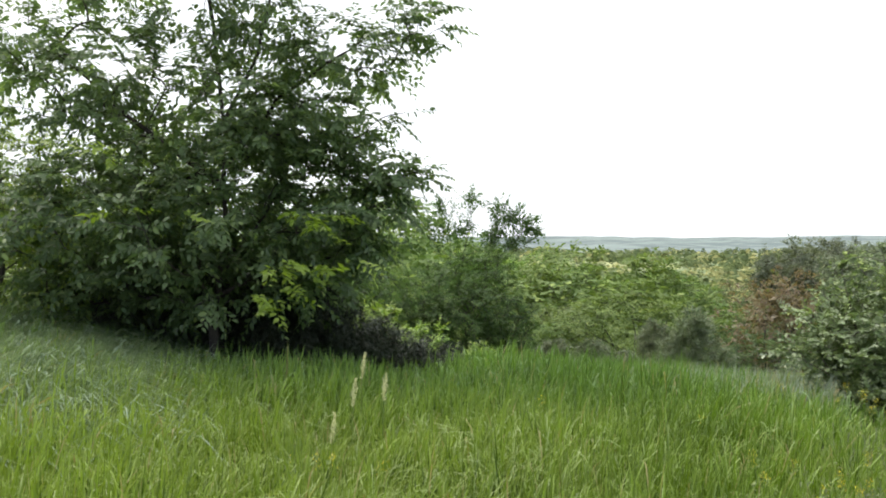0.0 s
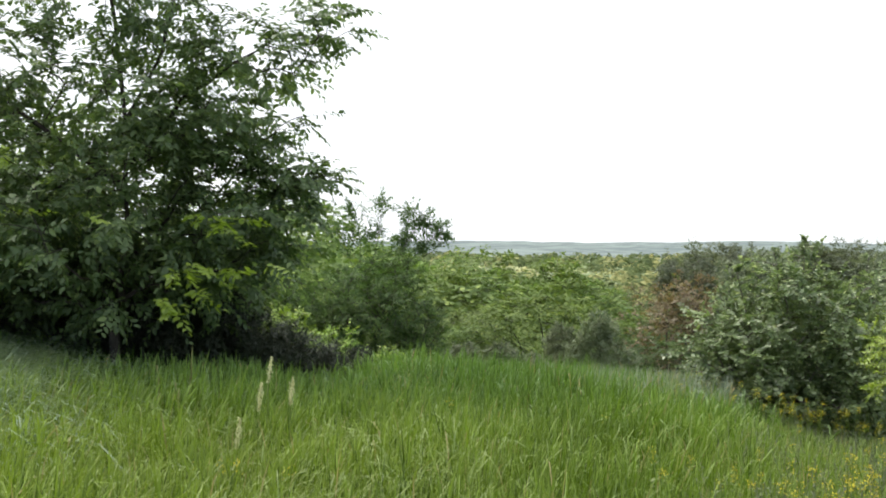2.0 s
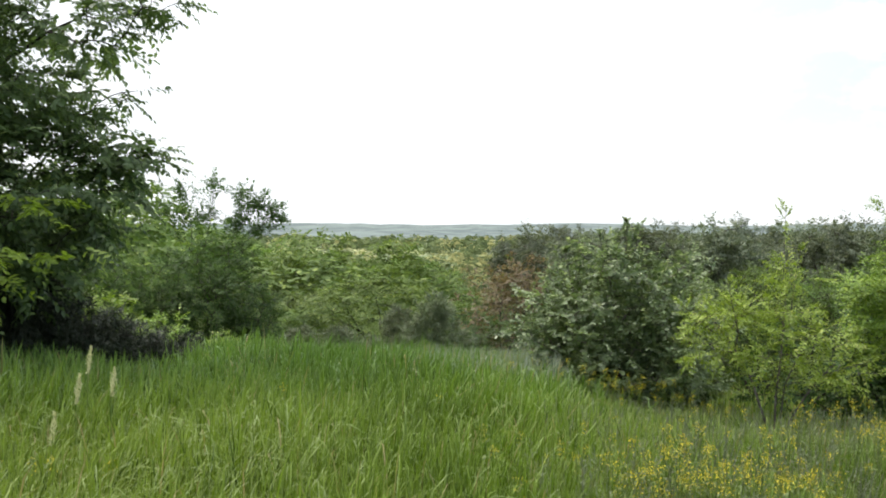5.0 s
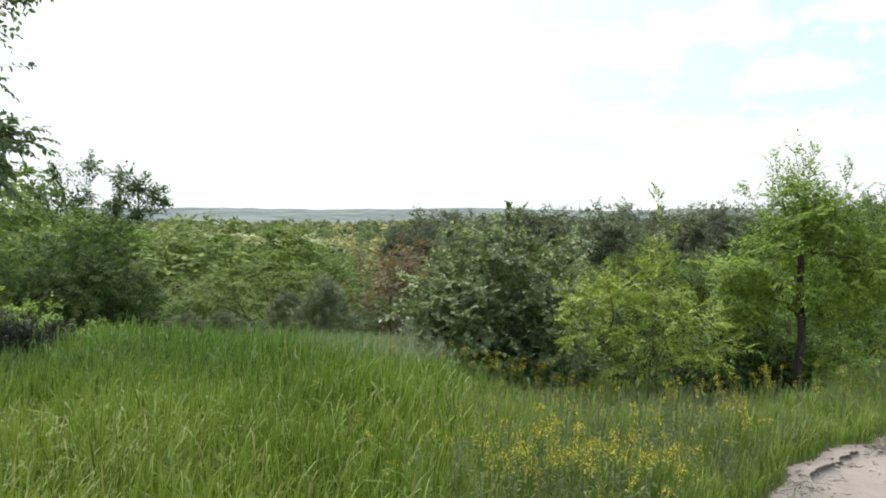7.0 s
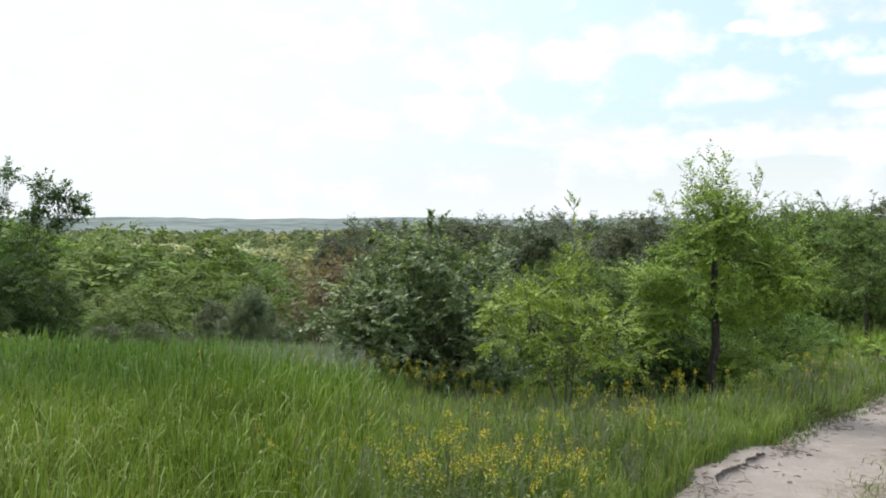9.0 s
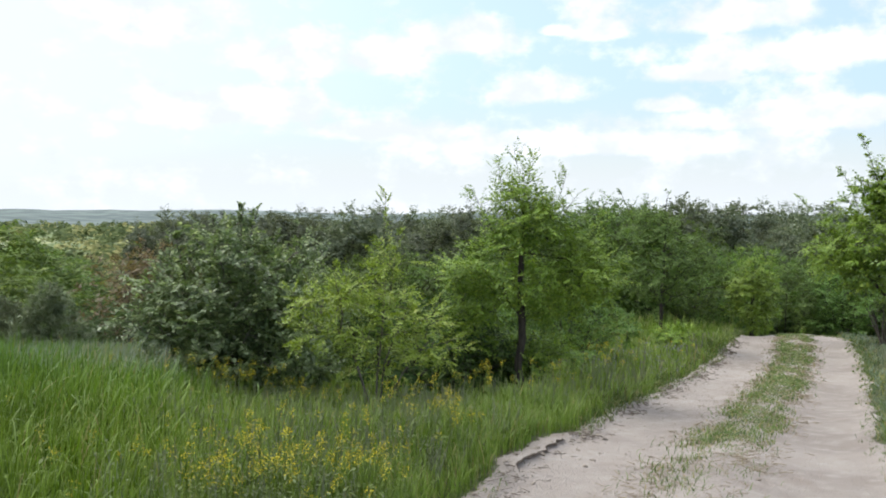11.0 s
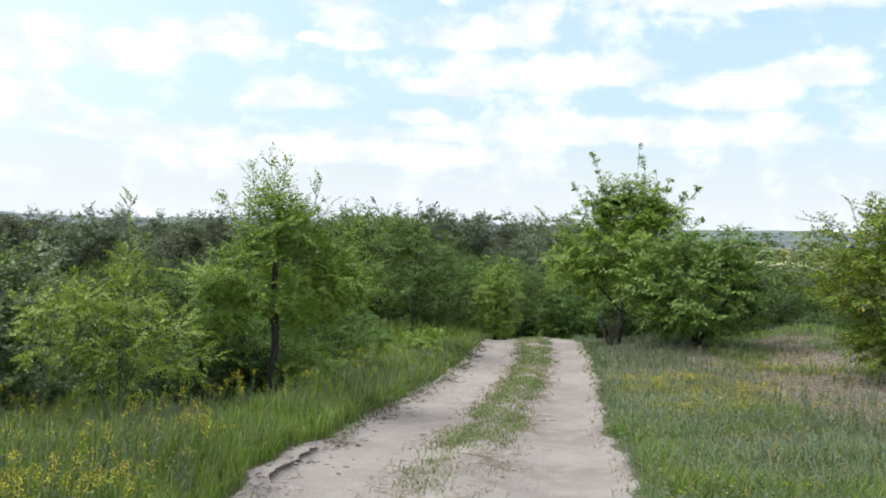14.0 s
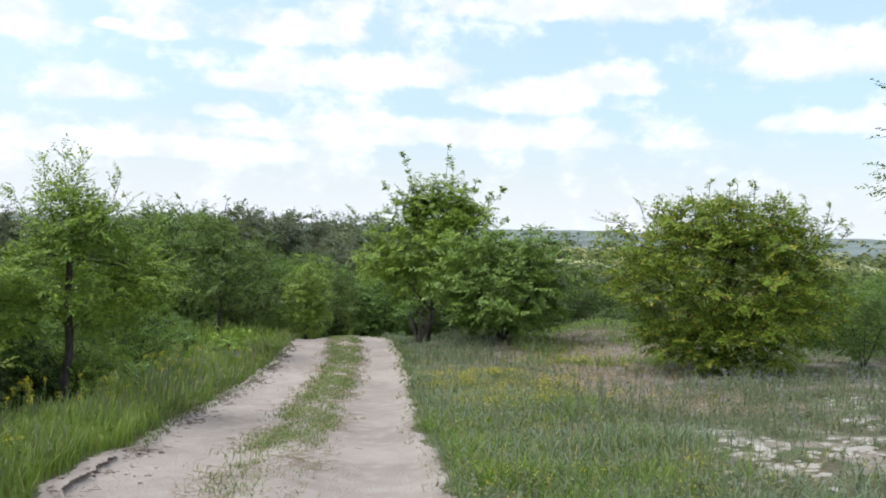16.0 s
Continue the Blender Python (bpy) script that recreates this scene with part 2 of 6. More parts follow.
M_GROUND, M_SAND = ground_material(), sand_material()
M_BARK = bark_material("bark_dark", (0.018, 0.014, 0.011), (0.06, 0.05, 0.04))
M_BARK_GREY = bark_material("bark_grey", (0.06, 0.05, 0.042), (0.16, 0.14, 0.12))
M_BIG = leaf_material("leaf_dark_green", (0.0559, 0.0948, 0.0372), (0.143, 0.205, 0.0824), (0.193, 0.259, 0.0979), gloss=0.45, sheen=0.45, through_=0.47)
M_FRESH = leaf_material("leaf_fresh_green", (0.117, 0.18, 0.018), (0.234, 0.312, 0.0405), through_=0.45)
M_ROUND = leaf_material("leaf_silver_green", (0.062, 0.100, 0.040), (0.261, 0.341, 0.151), (0.448, 0.508, 0.328), gloss=0.40)
M_LOCUST = leaf_material("leaf_yellow_green", (0.158, 0.25, 0.0275), (0.329, 0.435, 0.0563), (0.415, 0.481, 0.0999), through_=0.32)
M_ELM = leaf_material("leaf_elm_green", (0.108, 0.19, 0.0276), (0.266, 0.377, 0.0517), (0.331, 0.419, 0.0633), through_=0.27, sheen=0.3)
M_PEAR = leaf_material("leaf_pear_green", (0.109, 0.194, 0.0298), (0.275, 0.406, 0.0621), (0.386, 0.51, 0.0808), through_=0.30, sheen=0.3)
M_THICKET = leaf_material("leaf_thicket", (0.0784, 0.137, 0.0274), (0.196, 0.284, 0.0576), (0.258, 0.347, 0.072), through_=0.28, sheen=0.3)
M_ORANGE = leaf_material("leaf_rust_tipped", (0.081, 0.131, 0.0133), (0.205, 0.282, 0.0239), (0.352, 0.292, 0.0332), through_=0.30, gloss=0.6, sheen=0.3)
M_HAW = leaf_material("leaf_hawthorn", (0.0696, 0.126, 0.0302), (0.172, 0.266, 0.0662), (0.222, 0.319, 0.0792), gloss=0.55, sheen=0.3, vary=0.24)
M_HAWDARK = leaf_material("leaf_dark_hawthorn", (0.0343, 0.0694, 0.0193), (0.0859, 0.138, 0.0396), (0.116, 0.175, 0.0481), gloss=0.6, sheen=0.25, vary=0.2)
M_HILL = leaf_material("leaf_hillside", (0.0812, 0.131, 0.0342), (0.189, 0.267, 0.0713), (0.259, 0.33, 0.0817), patch=0.35, gloss=0.6, sheen=0.25, through_=0.32, vary=0.3)
M_WOOD = leaf_material("leaf_woodland", (0.0688, 0.0896, 0.0581), (0.168, 0.195, 0.136), (0.252, 0.273, 0.209), patch=0.3, gloss=0.7, sheen=0.2, vary=0.28)
M_BROWN = leaf_material("leaf_brown", (0.096, 0.0768, 0.0384), (0.23, 0.163, 0.0864), (0.134, 0.173, 0.048))
M_PINE = leaf_material("needles_grey", (0.0936, 0.126, 0.0682), (0.218, 0.258, 0.143), (0.28, 0.292, 0.184), through_=0.15, sheen=0.2)
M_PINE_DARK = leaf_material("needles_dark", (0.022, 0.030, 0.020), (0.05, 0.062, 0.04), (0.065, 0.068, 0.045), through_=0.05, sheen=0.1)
M_FAR = far_material("leaf_far_woods")
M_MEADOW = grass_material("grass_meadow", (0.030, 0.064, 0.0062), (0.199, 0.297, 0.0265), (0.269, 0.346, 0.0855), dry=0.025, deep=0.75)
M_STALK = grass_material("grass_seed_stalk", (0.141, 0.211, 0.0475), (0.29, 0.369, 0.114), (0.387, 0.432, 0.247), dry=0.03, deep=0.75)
M_SILVER = grass_material("grass_silver", (0.0722, 0.124, 0.0676), (0.193, 0.267, 0.174), (0.423, 0.495, 0.425), dry=0.02)
M_VERGE = grass_material("grass_verge", (0.081, 0.143, 0.023), (0.224, 0.324, 0.0575), (0.324, 0.374, 0.149), dry=0.05)
M_FINE = grass_material("grass_fine", (0.079, 0.143, 0.0211), (0.193, 0.287, 0.0505), (0.263, 0.316, 0.127), dry=0.05)
M_TUFT = grass_material("grass_tuft", (0.067, 0.132, 0.02), (0.184, 0.293, 0.052), (0.254, 0.33, 0.11), dry=0.10, scale=1.6)
M_STRIP = grass_material("grass_trodden", (0.056, 0.094, 0.024), (0.15, 0.215, 0.06), (0.20, 0.235, 0.11), dry=0.12, scale=2.5)
M_DRY = grass_material("grass_dry", (0.0929, 0.136, 0.0823), (0.197, 0.253, 0.165), (0.284, 0.322, 0.283), dry=0.12)
M_YELLOW = plain_material("petal_yellow", (0.62, 0.53, 0.03), 0.6, 0.35)
M_SAGE = leaf_material("leaf_sage", (0.13, 0.16, 0.09), (0.24, 0.27, 0.17), gloss=0.7)
M_VERGE_LEAF = leaf_material("leaf_herb", (0.09, 0.14, 0.03), (0.19, 0.26, 0.06))
M_CREAM = plain_material("plume_cream", (0.60, 0.60, 0.33), 0.7, 0.35)
M_VIOLET = plain_material("petal_violet", (0.25, 0.23, 0.29), 0.7, 0.2)
M_STONE = stone_material("chalk_stone", (0.25, 0.232, 0.208), (0.44, 0.42, 0.38))
M_LEDGE = stone_material("ledge_soil_shaded", (0.06, 0.043, 0.03), (0.17, 0.13, 0.095))
M_STRAW = stone_material("straw_litter", (0.16, 0.125, 0.08), (0.36, 0.30, 0.21))
M_TWIG = stone_material("dead_twigs", (0.07, 0.055, 0.04), (0.20, 0.16, 0.12))
M_CLOD = stone_material("clod_soil", (0.19, 0.16, 0.13), (0.36, 0.31, 0.26))


# ---- shape of the land ----
U0, UD, VD = np.array((4.9, 3.2)), np.array((0.88, 0.475)), np.array((-0.475, 0.88))  # the road's line


def smooth(x, a, b):
    t = np.clip((x - a) / (b - a), 0, 1)
    return t * t * (3 - 2 * t)


def wave(x, y, s, seed=0.0):
    """Smooth cheap relief in about -1..1."""
    a = np.sin(x * s + seed) * np.cos(y * s * 1.13 - seed * 1.7)
    b = np.sin(x * s * 2.3 + y * s * 1.1 + seed * 2.1) * 0.5
    c = np.sin(y * s * 4.7 - x * s * 3.1 + seed * 0.7) * 0.25
    return (a + b + c) / 1.4


def along_road(x, y):
    dx, dy = x - U0[0], y - U0[1]
    return dx * UD[0] + dy * UD[1], dx * VD[0] + dy * VD[1]


def road_bend(u):
    return 0.012 * np.clip(u - 15, 0, 60) ** 2 + 0.06 * np.sin(u * 0.45)


def road_height(u):
    return np.interp(u, [-12, -6, 0, 2.8, 6.6, 10.8, 17, 22, 28, 60], [0.6, 0.05, -0.05, -0.33, -0.66, -0.93, -1.13, -1.6, -2.6, -7.5])


def land(x, y):
    """The height of the ground, without the road's bed."""
    x, y = np.asarray(x, float), np.asarray(y, float)
    u, v = along_road(x, y)
    v = v - road_bend(u)
    r = np.hypot(x, y)
    az = np.degrees(np.arctan2(x, y))
    z = road_height(u)
    z = z + 0.10 * smooth(v, 1.15, 1.7) - 0.055 * np.clip(r - 4, 0, 15) * smooth(az, -26, -11) * smooth(v, 1.5, 3.4) * (1 - smooth(az, 45, 51)) - 0.055 * np.clip(v - 5, 0, 12) * smooth(u, -1, 4)
    z = z + (0.022 + 0.010 * smooth(az, 8, 16)) * np.clip(r - 4, 0, 12) * smooth(az, -2, 4) * (1 - smooth(az, 23, 30))
    z = z + 0.13 * np.exp(-((az + 12) / 6) ** 2) * smooth(r, 5, 8)
    z = z + 0.085 * np.clip(-u - 3, 0, 8) * smooth(v, 4, 9)
    z = z - 0.10 * np.clip(y - 10.5, 0, 20) * smooth(-u, -4, 2) * smooth(v, 6, 9)
    z = z + 0.05 * np.clip(-v - 1.2, 0, 6) * smooth(-v, 1.2, 3)
    z = z + 0.05 * wave(x, y, 1.1) * smooth(np.abs(v), 1.3, 3) + 0.26 * np.exp(-((u - 14.3) / 2.8) ** 2 - ((v + 3.0) / 1.1) ** 2)
    far = np.interp(r, [0, 22, 30, 45, 70, 120, 250, 600, 1500, 2400, 3300, 4000, 4700], [-1.6, -2.1, -3.2, -4.9, -7.2, -10.5, -15.5, -21, -25, -22, -4, 5, 12])
    far = far + 0.02 * np.clip(r, 0, 60) * wave(x, y, 0.12, 2.0) + smooth(r, 1500, 3500) * (15 * wave(az, r * 0.004, 0.16, 1.0) + 5 * wave(az, r * 0.01, 0.9, 2.0))
    far = far + smooth(az, 40, 75) * smooth(r, 2200, 4200) * 12
    far = far + 1.15 * np.exp(-((az - 61) / 6.5) ** 2) * smooth(r, 19, 25) * (1 - smooth(r, 31, 42))
    side = smooth(az, 38, 50)
    f = smooth((r - 4 * side), 16, 28)
    clearing = 0.55 * np.exp(-((az - 76.5) / 4.0) ** 2 - ((r - 24.5) / 3.2) ** 2)
    return z * (1 - f) + far * f + clearing


def edge_left(u):
    return 1.20 + 0.035 * np.sin(u * 2.1) + 0.025 * np.sin(u * 5.3 + 1) + 0.015 * np.sin(u * 9.7) + 0.010 * np.sin(u * 23.0)


def edge_right(u):
    return -1.20 + 0.04 * np.sin(u * 1.7 + 2) + 0.03 * np.sin(u * 6.1) + 0.02 * np.sin(u * 8.3) + 0.012 * np.sin(u * 21.0)


def on_road(x, y, grow=0.0):
    u, v = along_road(x, y)
    v = v - road_bend(u)
    return (v < edge_left(u) + grow) & (v > edge_right(u) - grow) & (u > -45) & (u < 34)


def bareness(x, y):
    """0 grown over .. 1 bare: the worn ground on the road's near side."""
    u, v = along_road(x, y)
    v = v - road_bend(u)
    b = smooth(-v, 2.3, 4.2) * (0.36 + 0.30 * wave(x, y, 1.3, 3.0) + 0.34 * wave(x, y, 4.0, 1.0))
    # a worn path between the bushes, and chalky patches
    path = np.clip((u - 4.6) / 8.0, 0, 1)
    b = b + (0.45 + 0.30 * wave(x, y, 3.1, 2.0) + 0.25 * wave(x, y, 7.0, 4.0)) * np.exp(-((v + 3.9 + 1.4 * path) / (0.8 + 0.3 * wave(u, v, 1.5))) ** 2) * smooth(u, 4.0, 5.5) * smooth(17 - u, 0, 4)
    b = b + (0.38 + 0.3 * wave(x, y, 3.6, 1.0)) * np.exp(-((u - 11.8) / 1.6) ** 2 - ((v + 3.3) / 0.45) ** 2)
    for pu, pv in ((1.5, -3.8), (0.9, -3.6), (2.5, -4.0), (1.0, -4.35), (1.2, -4.7), (4.2, -6.2), (0.45, -3.45), (2.7, -5.5)):
        b = b + (0.30 + 0.35 * wave(x, y, 9.0, 2.0)) * np.exp(-((u - pu) / 0.42) ** 2 - ((v - pv) / 0.24) ** 2)
    b = b + 0.45 * np.exp(-((u - 9) / 2.0) ** 2 - ((v - 4.2) / 0.9) ** 2)
    return np.clip(b, 0, 1) * smooth(40 - np.hypot(x, y), 0, 10)


# ---- mesh helpers ----
def mesh_np(name, verts, loops, sizes, material, shade=True, attribute=None):
    """A mesh from arrays: corners, the faces' corners in a row, the faces' sizes."""
    verts, loops, sizes = np.asarray(verts, np.float32), np.asarray(loops, np.int32), np.asarray(sizes, np.int32)
    me = bpy.data.meshes.new(name)
    me.vertices.add(len(verts))
    me.vertices.foreach_set("co", verts.ravel())
    me.loops.add(len(loops))
    me.loops.foreach_set("vertex_index", loops)
    me.polygons.add(len(sizes))
    me.polygons.foreach_set("loop_start", np.concatenate(([0], np.cumsum(sizes)[:-1])).astype(np.int32))
    me.polygons.foreach_set("loop_total", sizes)
    me.polygons.foreach_set("use_smooth", np.full(len(sizes), shade))
    if attribute:
        key, values = attribute
        me.attributes.new(key, "FLOAT", "POINT").data.foreach_set("value", np.asarray(values, np.float32))
    me.update(calc_edges=True)
    me.materials.append(material)
    return me


def part(name, me, parent, label=""):
    ob = new(name, me)
    ob.parent = parent
    return tagged(ob, label) if label else ob


def grid_faces(rows, cols, wrap=False):
    i, j = np.meshgrid(np.arange(rows - 1), np.arange(cols if wrap else cols - 1), indexing="ij")
    k = (j + 1) % cols
    q = np.stack((i * cols + j, i * cols + k, (i + 1) * cols + k, (i + 1) * cols + j), -1).reshape(-1, 4)
    return q.ravel(), np.full(len(q), 4)


# ---- ground and road ----
def make_ground():
    az = np.concatenate((np.arange(-45, 105, 0.6), np.arange(105, 315, 3.0)))
    r = [0.25]
    while r[-1] < 4700:
        r.append(r[-1] + (0.07 if r[-1] < 6 else r[-1] * 0.0125 if r[-1] < 32 else r[-1] * 0.055))
    r = np.array(r)
    rr, aa = np.meshgrid(r, np.radians(az), indexing="ij")
    x, y = (rr * np.sin(aa)).ravel(), (rr * np.cos(aa)).ravel()
    z = land(x, y)
    u, v = along_road(x, y)
    v = v - road_bend(u)
    bed = smooth(edge_left(u) - v, 0.0, 0.4) * smooth(v - edge_right(u), 0.0, 0.4) * smooth(u, -46, -44) * smooth(34 - u, 0, 2)
    z = z - 0.22 * bed
    lo, sz = grid_faces(len(r), len(az), wrap=True)
    lo = lo.reshape(-1, 4)[:, ::-1].ravel()
    bare = np.maximum(bareness(x, y), 0.9 * (bed > 0.02) + 0.55 * np.exp(-(np.minimum(np.abs(v - edge_left(u)), np.abs(v - edge_right(u))) / 0.12) ** 2))
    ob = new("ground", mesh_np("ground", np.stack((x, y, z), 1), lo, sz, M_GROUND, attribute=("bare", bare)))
    tagged(ob, "hillside of soil and thatch falling to a wide valley", "ground", kind="structure")


def road_surface(u, v):
    """The height of the track at u along and v across it."""
    u, v = np.asarray(u, float), np.asarray(v, float)
    bent = v + road_bend(u)
    x, y = U0[0] + u * UD[0] + bent * VD[0], U0[1] + u * UD[1] + bent * VD[1]
    base = land(x, y) * smooth(u, 12, 20) + road_height(u) * (1 - smooth(u, 12, 20))
    rut = -0.030 * np.exp(-((v - 0.66) / 0.34) ** 2) - 0.035 * np.exp(-((v + 0.74) / 0.30) ** 2)
    hump = 0.035 * np.exp(-((v + 0.10) / 0.22) ** 2)
    rough = 0.003 * wave(x, y, 5.0) + 0.0012 * wave(x, y, 17.0, 1.0) + 0.005 * wave(x, y, 1.6, 4.0)
    out = np.maximum(v - edge_left(u), edge_right(u) - v)
    bank = smooth(out, -0.16, 0.0)
    return (base + rut + hump - 0.03) * (1 - bank) + (land(x, y) + 0.012) * bank + rough * (1 - 0.5 * bank) - 0.09 * smooth(out, 0.03, 0.12)


def make_road():
    us, vs = np.concatenate((np.arange(-45, -4, 0.4), np.arange(-4, 22, 0.08), np.arange(22, 33, 0.2))), np.linspace(-1.5, 1.55, 62)
    uu, vv = np.meshgrid(us, vs, indexing="ij")
    u, v = uu.ravel(), vv.ravel()
    bent = v + road_bend(u)
    x, y = U0[0] + u * UD[0] + bent * VD[0], U0[1] + u * UD[1] + bent * VD[1]
    lo, sz = grid_faces(len(us), len(vs))
    lo = lo.reshape(-1, 4)[:, ::-1].ravel()
    ob = new("road", mesh_np("road", np.stack((x, y, road_surface(u, v)), 1), lo, sz, M_SAND))
    tagged(ob, "pale sandy dirt track with two worn wheel ruts", "road", kind="structure")


make_ground()
make_road()


# ---- trees ----
def tubes(p0, p1, r0, r1, sides):
    """Tapered tubes from p0 to p1."""
    d = p1 - p0
    d /= np.linalg.norm(d, axis=1, keepdims=True) + 1e-9
    ref = np.where(np.abs(d[:, 2:3]) > 0.9, np.array([[1.0, 0, 0]]), np.array([[0, 0, 1.0]]))
    a = np.cross(d, ref)
    a /= np.linalg.norm(a, axis=1, keepdims=True) + 1e-9
    b = np.cross(d, a)
    ang = np.arange(sides) * 2 * np.pi / sides
    ring = a[:, None] * np.cos(ang)[None, :, None] + b[:, None] * np.sin(ang)[None, :, None]
    v = np.concatenate((p0[:, None] + ring * r0[:, None, None], p1[:, None] + ring * r1[:, None, None]), 1)
    k = np.arange(sides)
    q = np.stack((k, (k + 1) % sides, (k + 1) % sides + sides, k + sides), 1)
    f = (q[None] + (np.arange(len(p0)) * 2 * sides)[:, None, None]).reshape(-1)
    return v.reshape(-1, 3), f, np.full(len(p0) * sides, 4)


def blade_mesh(at, d, face, length, broad, fold, rich):
    """Folded leaf blades at those places, along d, with the upper side towards face."""
    n = len(at)
    d = d / (np.linalg.norm(d, axis=1, keepdims=True) + 1e-9)
    s = np.cross(d, face)
    s /= np.linalg.norm(s, axis=1, keepdims=True) + 1e-9
    nn = np.cross(s, d)
    L = length[:, None]
    W = L * broad * 0.5
    if rich:
        prof = [(0, 0, 0), (-0.85, 0.3, fold), (-0.8, 0.65, fold), (0, 1, -0.25), (0.8, 0.65, fold), (0.85, 0.3, fold)]
        faces = np.array((0, 3, 2, 1, 0, 5, 4, 3))
        per, sizes = 6, (4, 4)
    else:
        prof = [(0, 0, 0), (-1, 0.45, fold), (0, 1, -0.1), (1, 0.45, fold)]
        faces = np.array((0, 2, 1, 0, 3, 2))
        per, sizes = 4, (3, 3)
    v = np.stack([at + s * W * a + d * L * b + nn * W * c for a, b, c in prof], 1)
    f = (faces[None] + (np.arange(n) * per)[:, None]).reshape(-1)
    return v.reshape(-1, 3), f, np.tile(sizes, n)


def leaves(rng, at, way, size, broad=0.5, droop=0.3, fold=0.25, rich=True):
    """Loose leaves at those places, pointing along way with some scatter."""
    n = len(at)
    d = way + rng.normal(0, 0.55, (n, 3)) - np.array((0, 0, droop))
    return blade_mesh(at, d, np.array((0, 0, 1.0)) + rng.normal(0, 0.45, (n, 3)), size * rng.uniform(0.65, 1.25, n), broad, fold, rich)


def sprays(rng, base, way, length, k, size, broad, sag, hang, rich, out):
    """Leafy twigs: k leaves set alternately along each, the spray lying nearly flat. Also gives the twigs' ends."""
    n = len(base)
    way = way / (np.linalg.norm(way, axis=1, keepdims=True) + 1e-9)
    t = (np.arange(k) + 0.8) / k
    bow = np.array((0, 0, -sag))
    p = base[:, None] + way[:, None] * (length[:, None] * t)[..., None] + bow * (length[:, None] * t ** 2)[..., None]
    tangent = way[:, None] + 2 * bow * t[None, :, None]
    face = np.array((0, 0, 1.0)) + 0.6 * out + rng.normal(0, 0.35, (n, 3))
    side = np.cross(tangent, face[:, None])
    side /= np.linalg.norm(side, axis=2, keepdims=True) + 1e-9
    turn = np.where(np.arange(k) % 2, 1.0, -1.0)
    d = 0.6 * tangent + 0.8 * side * turn[None, :, None] + rng.normal(0, 0.24, (n, k, 3)) - np.array((0, 0, hang))
    up = face[:, None] + rng.normal(0, 0.32, (n, k, 3))
    L = size * rng.uniform(0.7, 1.2, (n, k)) * (0.72 + 0.4 * np.sin(np.pi * t))
    mesh = blade_mesh(p.reshape(-1, 3), d.reshape(-1, 3), up.reshape(-1, 3), L.ravel(), broad, 0.25, rich)
    return mesh, base + (way + bow) * length[:, None]


def stem_tubes(lines, pos, rad, sides):
    """Each stem as one unbroken tapering tube."""
    vs, fs, n = [], [], 0
    a = np.linspace(0, 2 * np.pi, sides, endpoint=False)
    for first, last in lines:
        p, r = pos[first:last], rad[first:last].copy()
        r[0] *= 1.35  # the flare at the foot
        way = np.gradient(p, axis=0)
        way /= np.linalg.norm(way, axis=1, keepdims=True) + 1e-9
        e1 = np.cross(way, (0.3, 1.0, 0.1))
        e1 /= np.linalg.norm(e1, axis=1, keepdims=True)
        e2 = np.cross(way, e1)
        ring = p[:, None] + r[:, None, None] * (e1[:, None] * np.cos(a)[None, :, None] + e2[:, None] * np.sin(a)[None, :, None])
        vs.append(ring.reshape(-1, 3))
        for i in range(len(p) - 1):
            for k in range(sides):
                q = n + i * sides
                fs += [q + k, q + (k + 1) % sides, q + sides + (k + 1) % sides, q + sides + k]
        n += len(p) * sides
    return np.concatenate(vs), np.array(fs), np.full(len(fs) // 4, 4)


def needles(rng, at, way, size):
    """Tufts of thin needles."""
    per = 10
    at, way = np.repeat(at, per, 0), np.repeat(way, per, 0)
    return leaves(rng, at, way * 0.8 + rng.normal(0, 0.5, at.shape), size, broad=0.10, droop=-0.1, fold=0.0, rich=False)


def crown_points(rng, blobs, count):
    """Points in ellipsoids (x, y, z, rx, ry, rz, weight), thicker towards the outside."""
    w = np.array([b[6] for b in blobs], float)
    pick = rng.choice(len(blobs), count, p=w / w.sum())
    d = rng.normal(0, 1, (count, 3))
    d /= np.linalg.norm(d, axis=1, keepdims=True)
    rad = rng.uniform(0.08, 1, count) ** 0.45 * rng.uniform(0.85, 1.12, count)
    b = np.array([b[:6] for b in blobs], float)[pick]
    return b[:, :3] + d * rad[:, None] * b[:, 3:6]


def clumps(seed, x, y, z, rx, ry, rz, count, share=0.38):
    """Smaller swellings set round an ellipsoid, so that a crown shows its boughs."""
    rng = np.random.default_rng(seed)
    out = []
    for i in range(count):
        h = -0.75 + 1.75 * (i + 0.5) / count
        a = i * 2.4 + rng.uniform(-0.5, 0.5)
        q = math.sqrt(max(0.0, 1 - h * h)) * rng.uniform(0.6, 0.85)
        k = share * rng.uniform(0.75, 1.2)
        out.append((x + rx * q * math.cos(a), y + ry * q * math.sin(a), z + rz * h * 0.72, rx * k, ry * k, rz * k * 0.9, k * k))
    return out


def outward(at, blobs):
    """The direction from the nearest swelling of the crown, for each place."""
    b = np.array([b[:6] for b in blobs], float)
    rel = (at[:, None] - b[None, :, :3]) / b[None, :, 3:6]
    i = np.argmin(np.sum(rel * rel, axis=2), axis=1)
    d = rel[np.arange(len(at)), i] / b[i, 3:6]
    return d / (np.linalg.norm(d, axis=1, keepdims=True) + 1e-9)


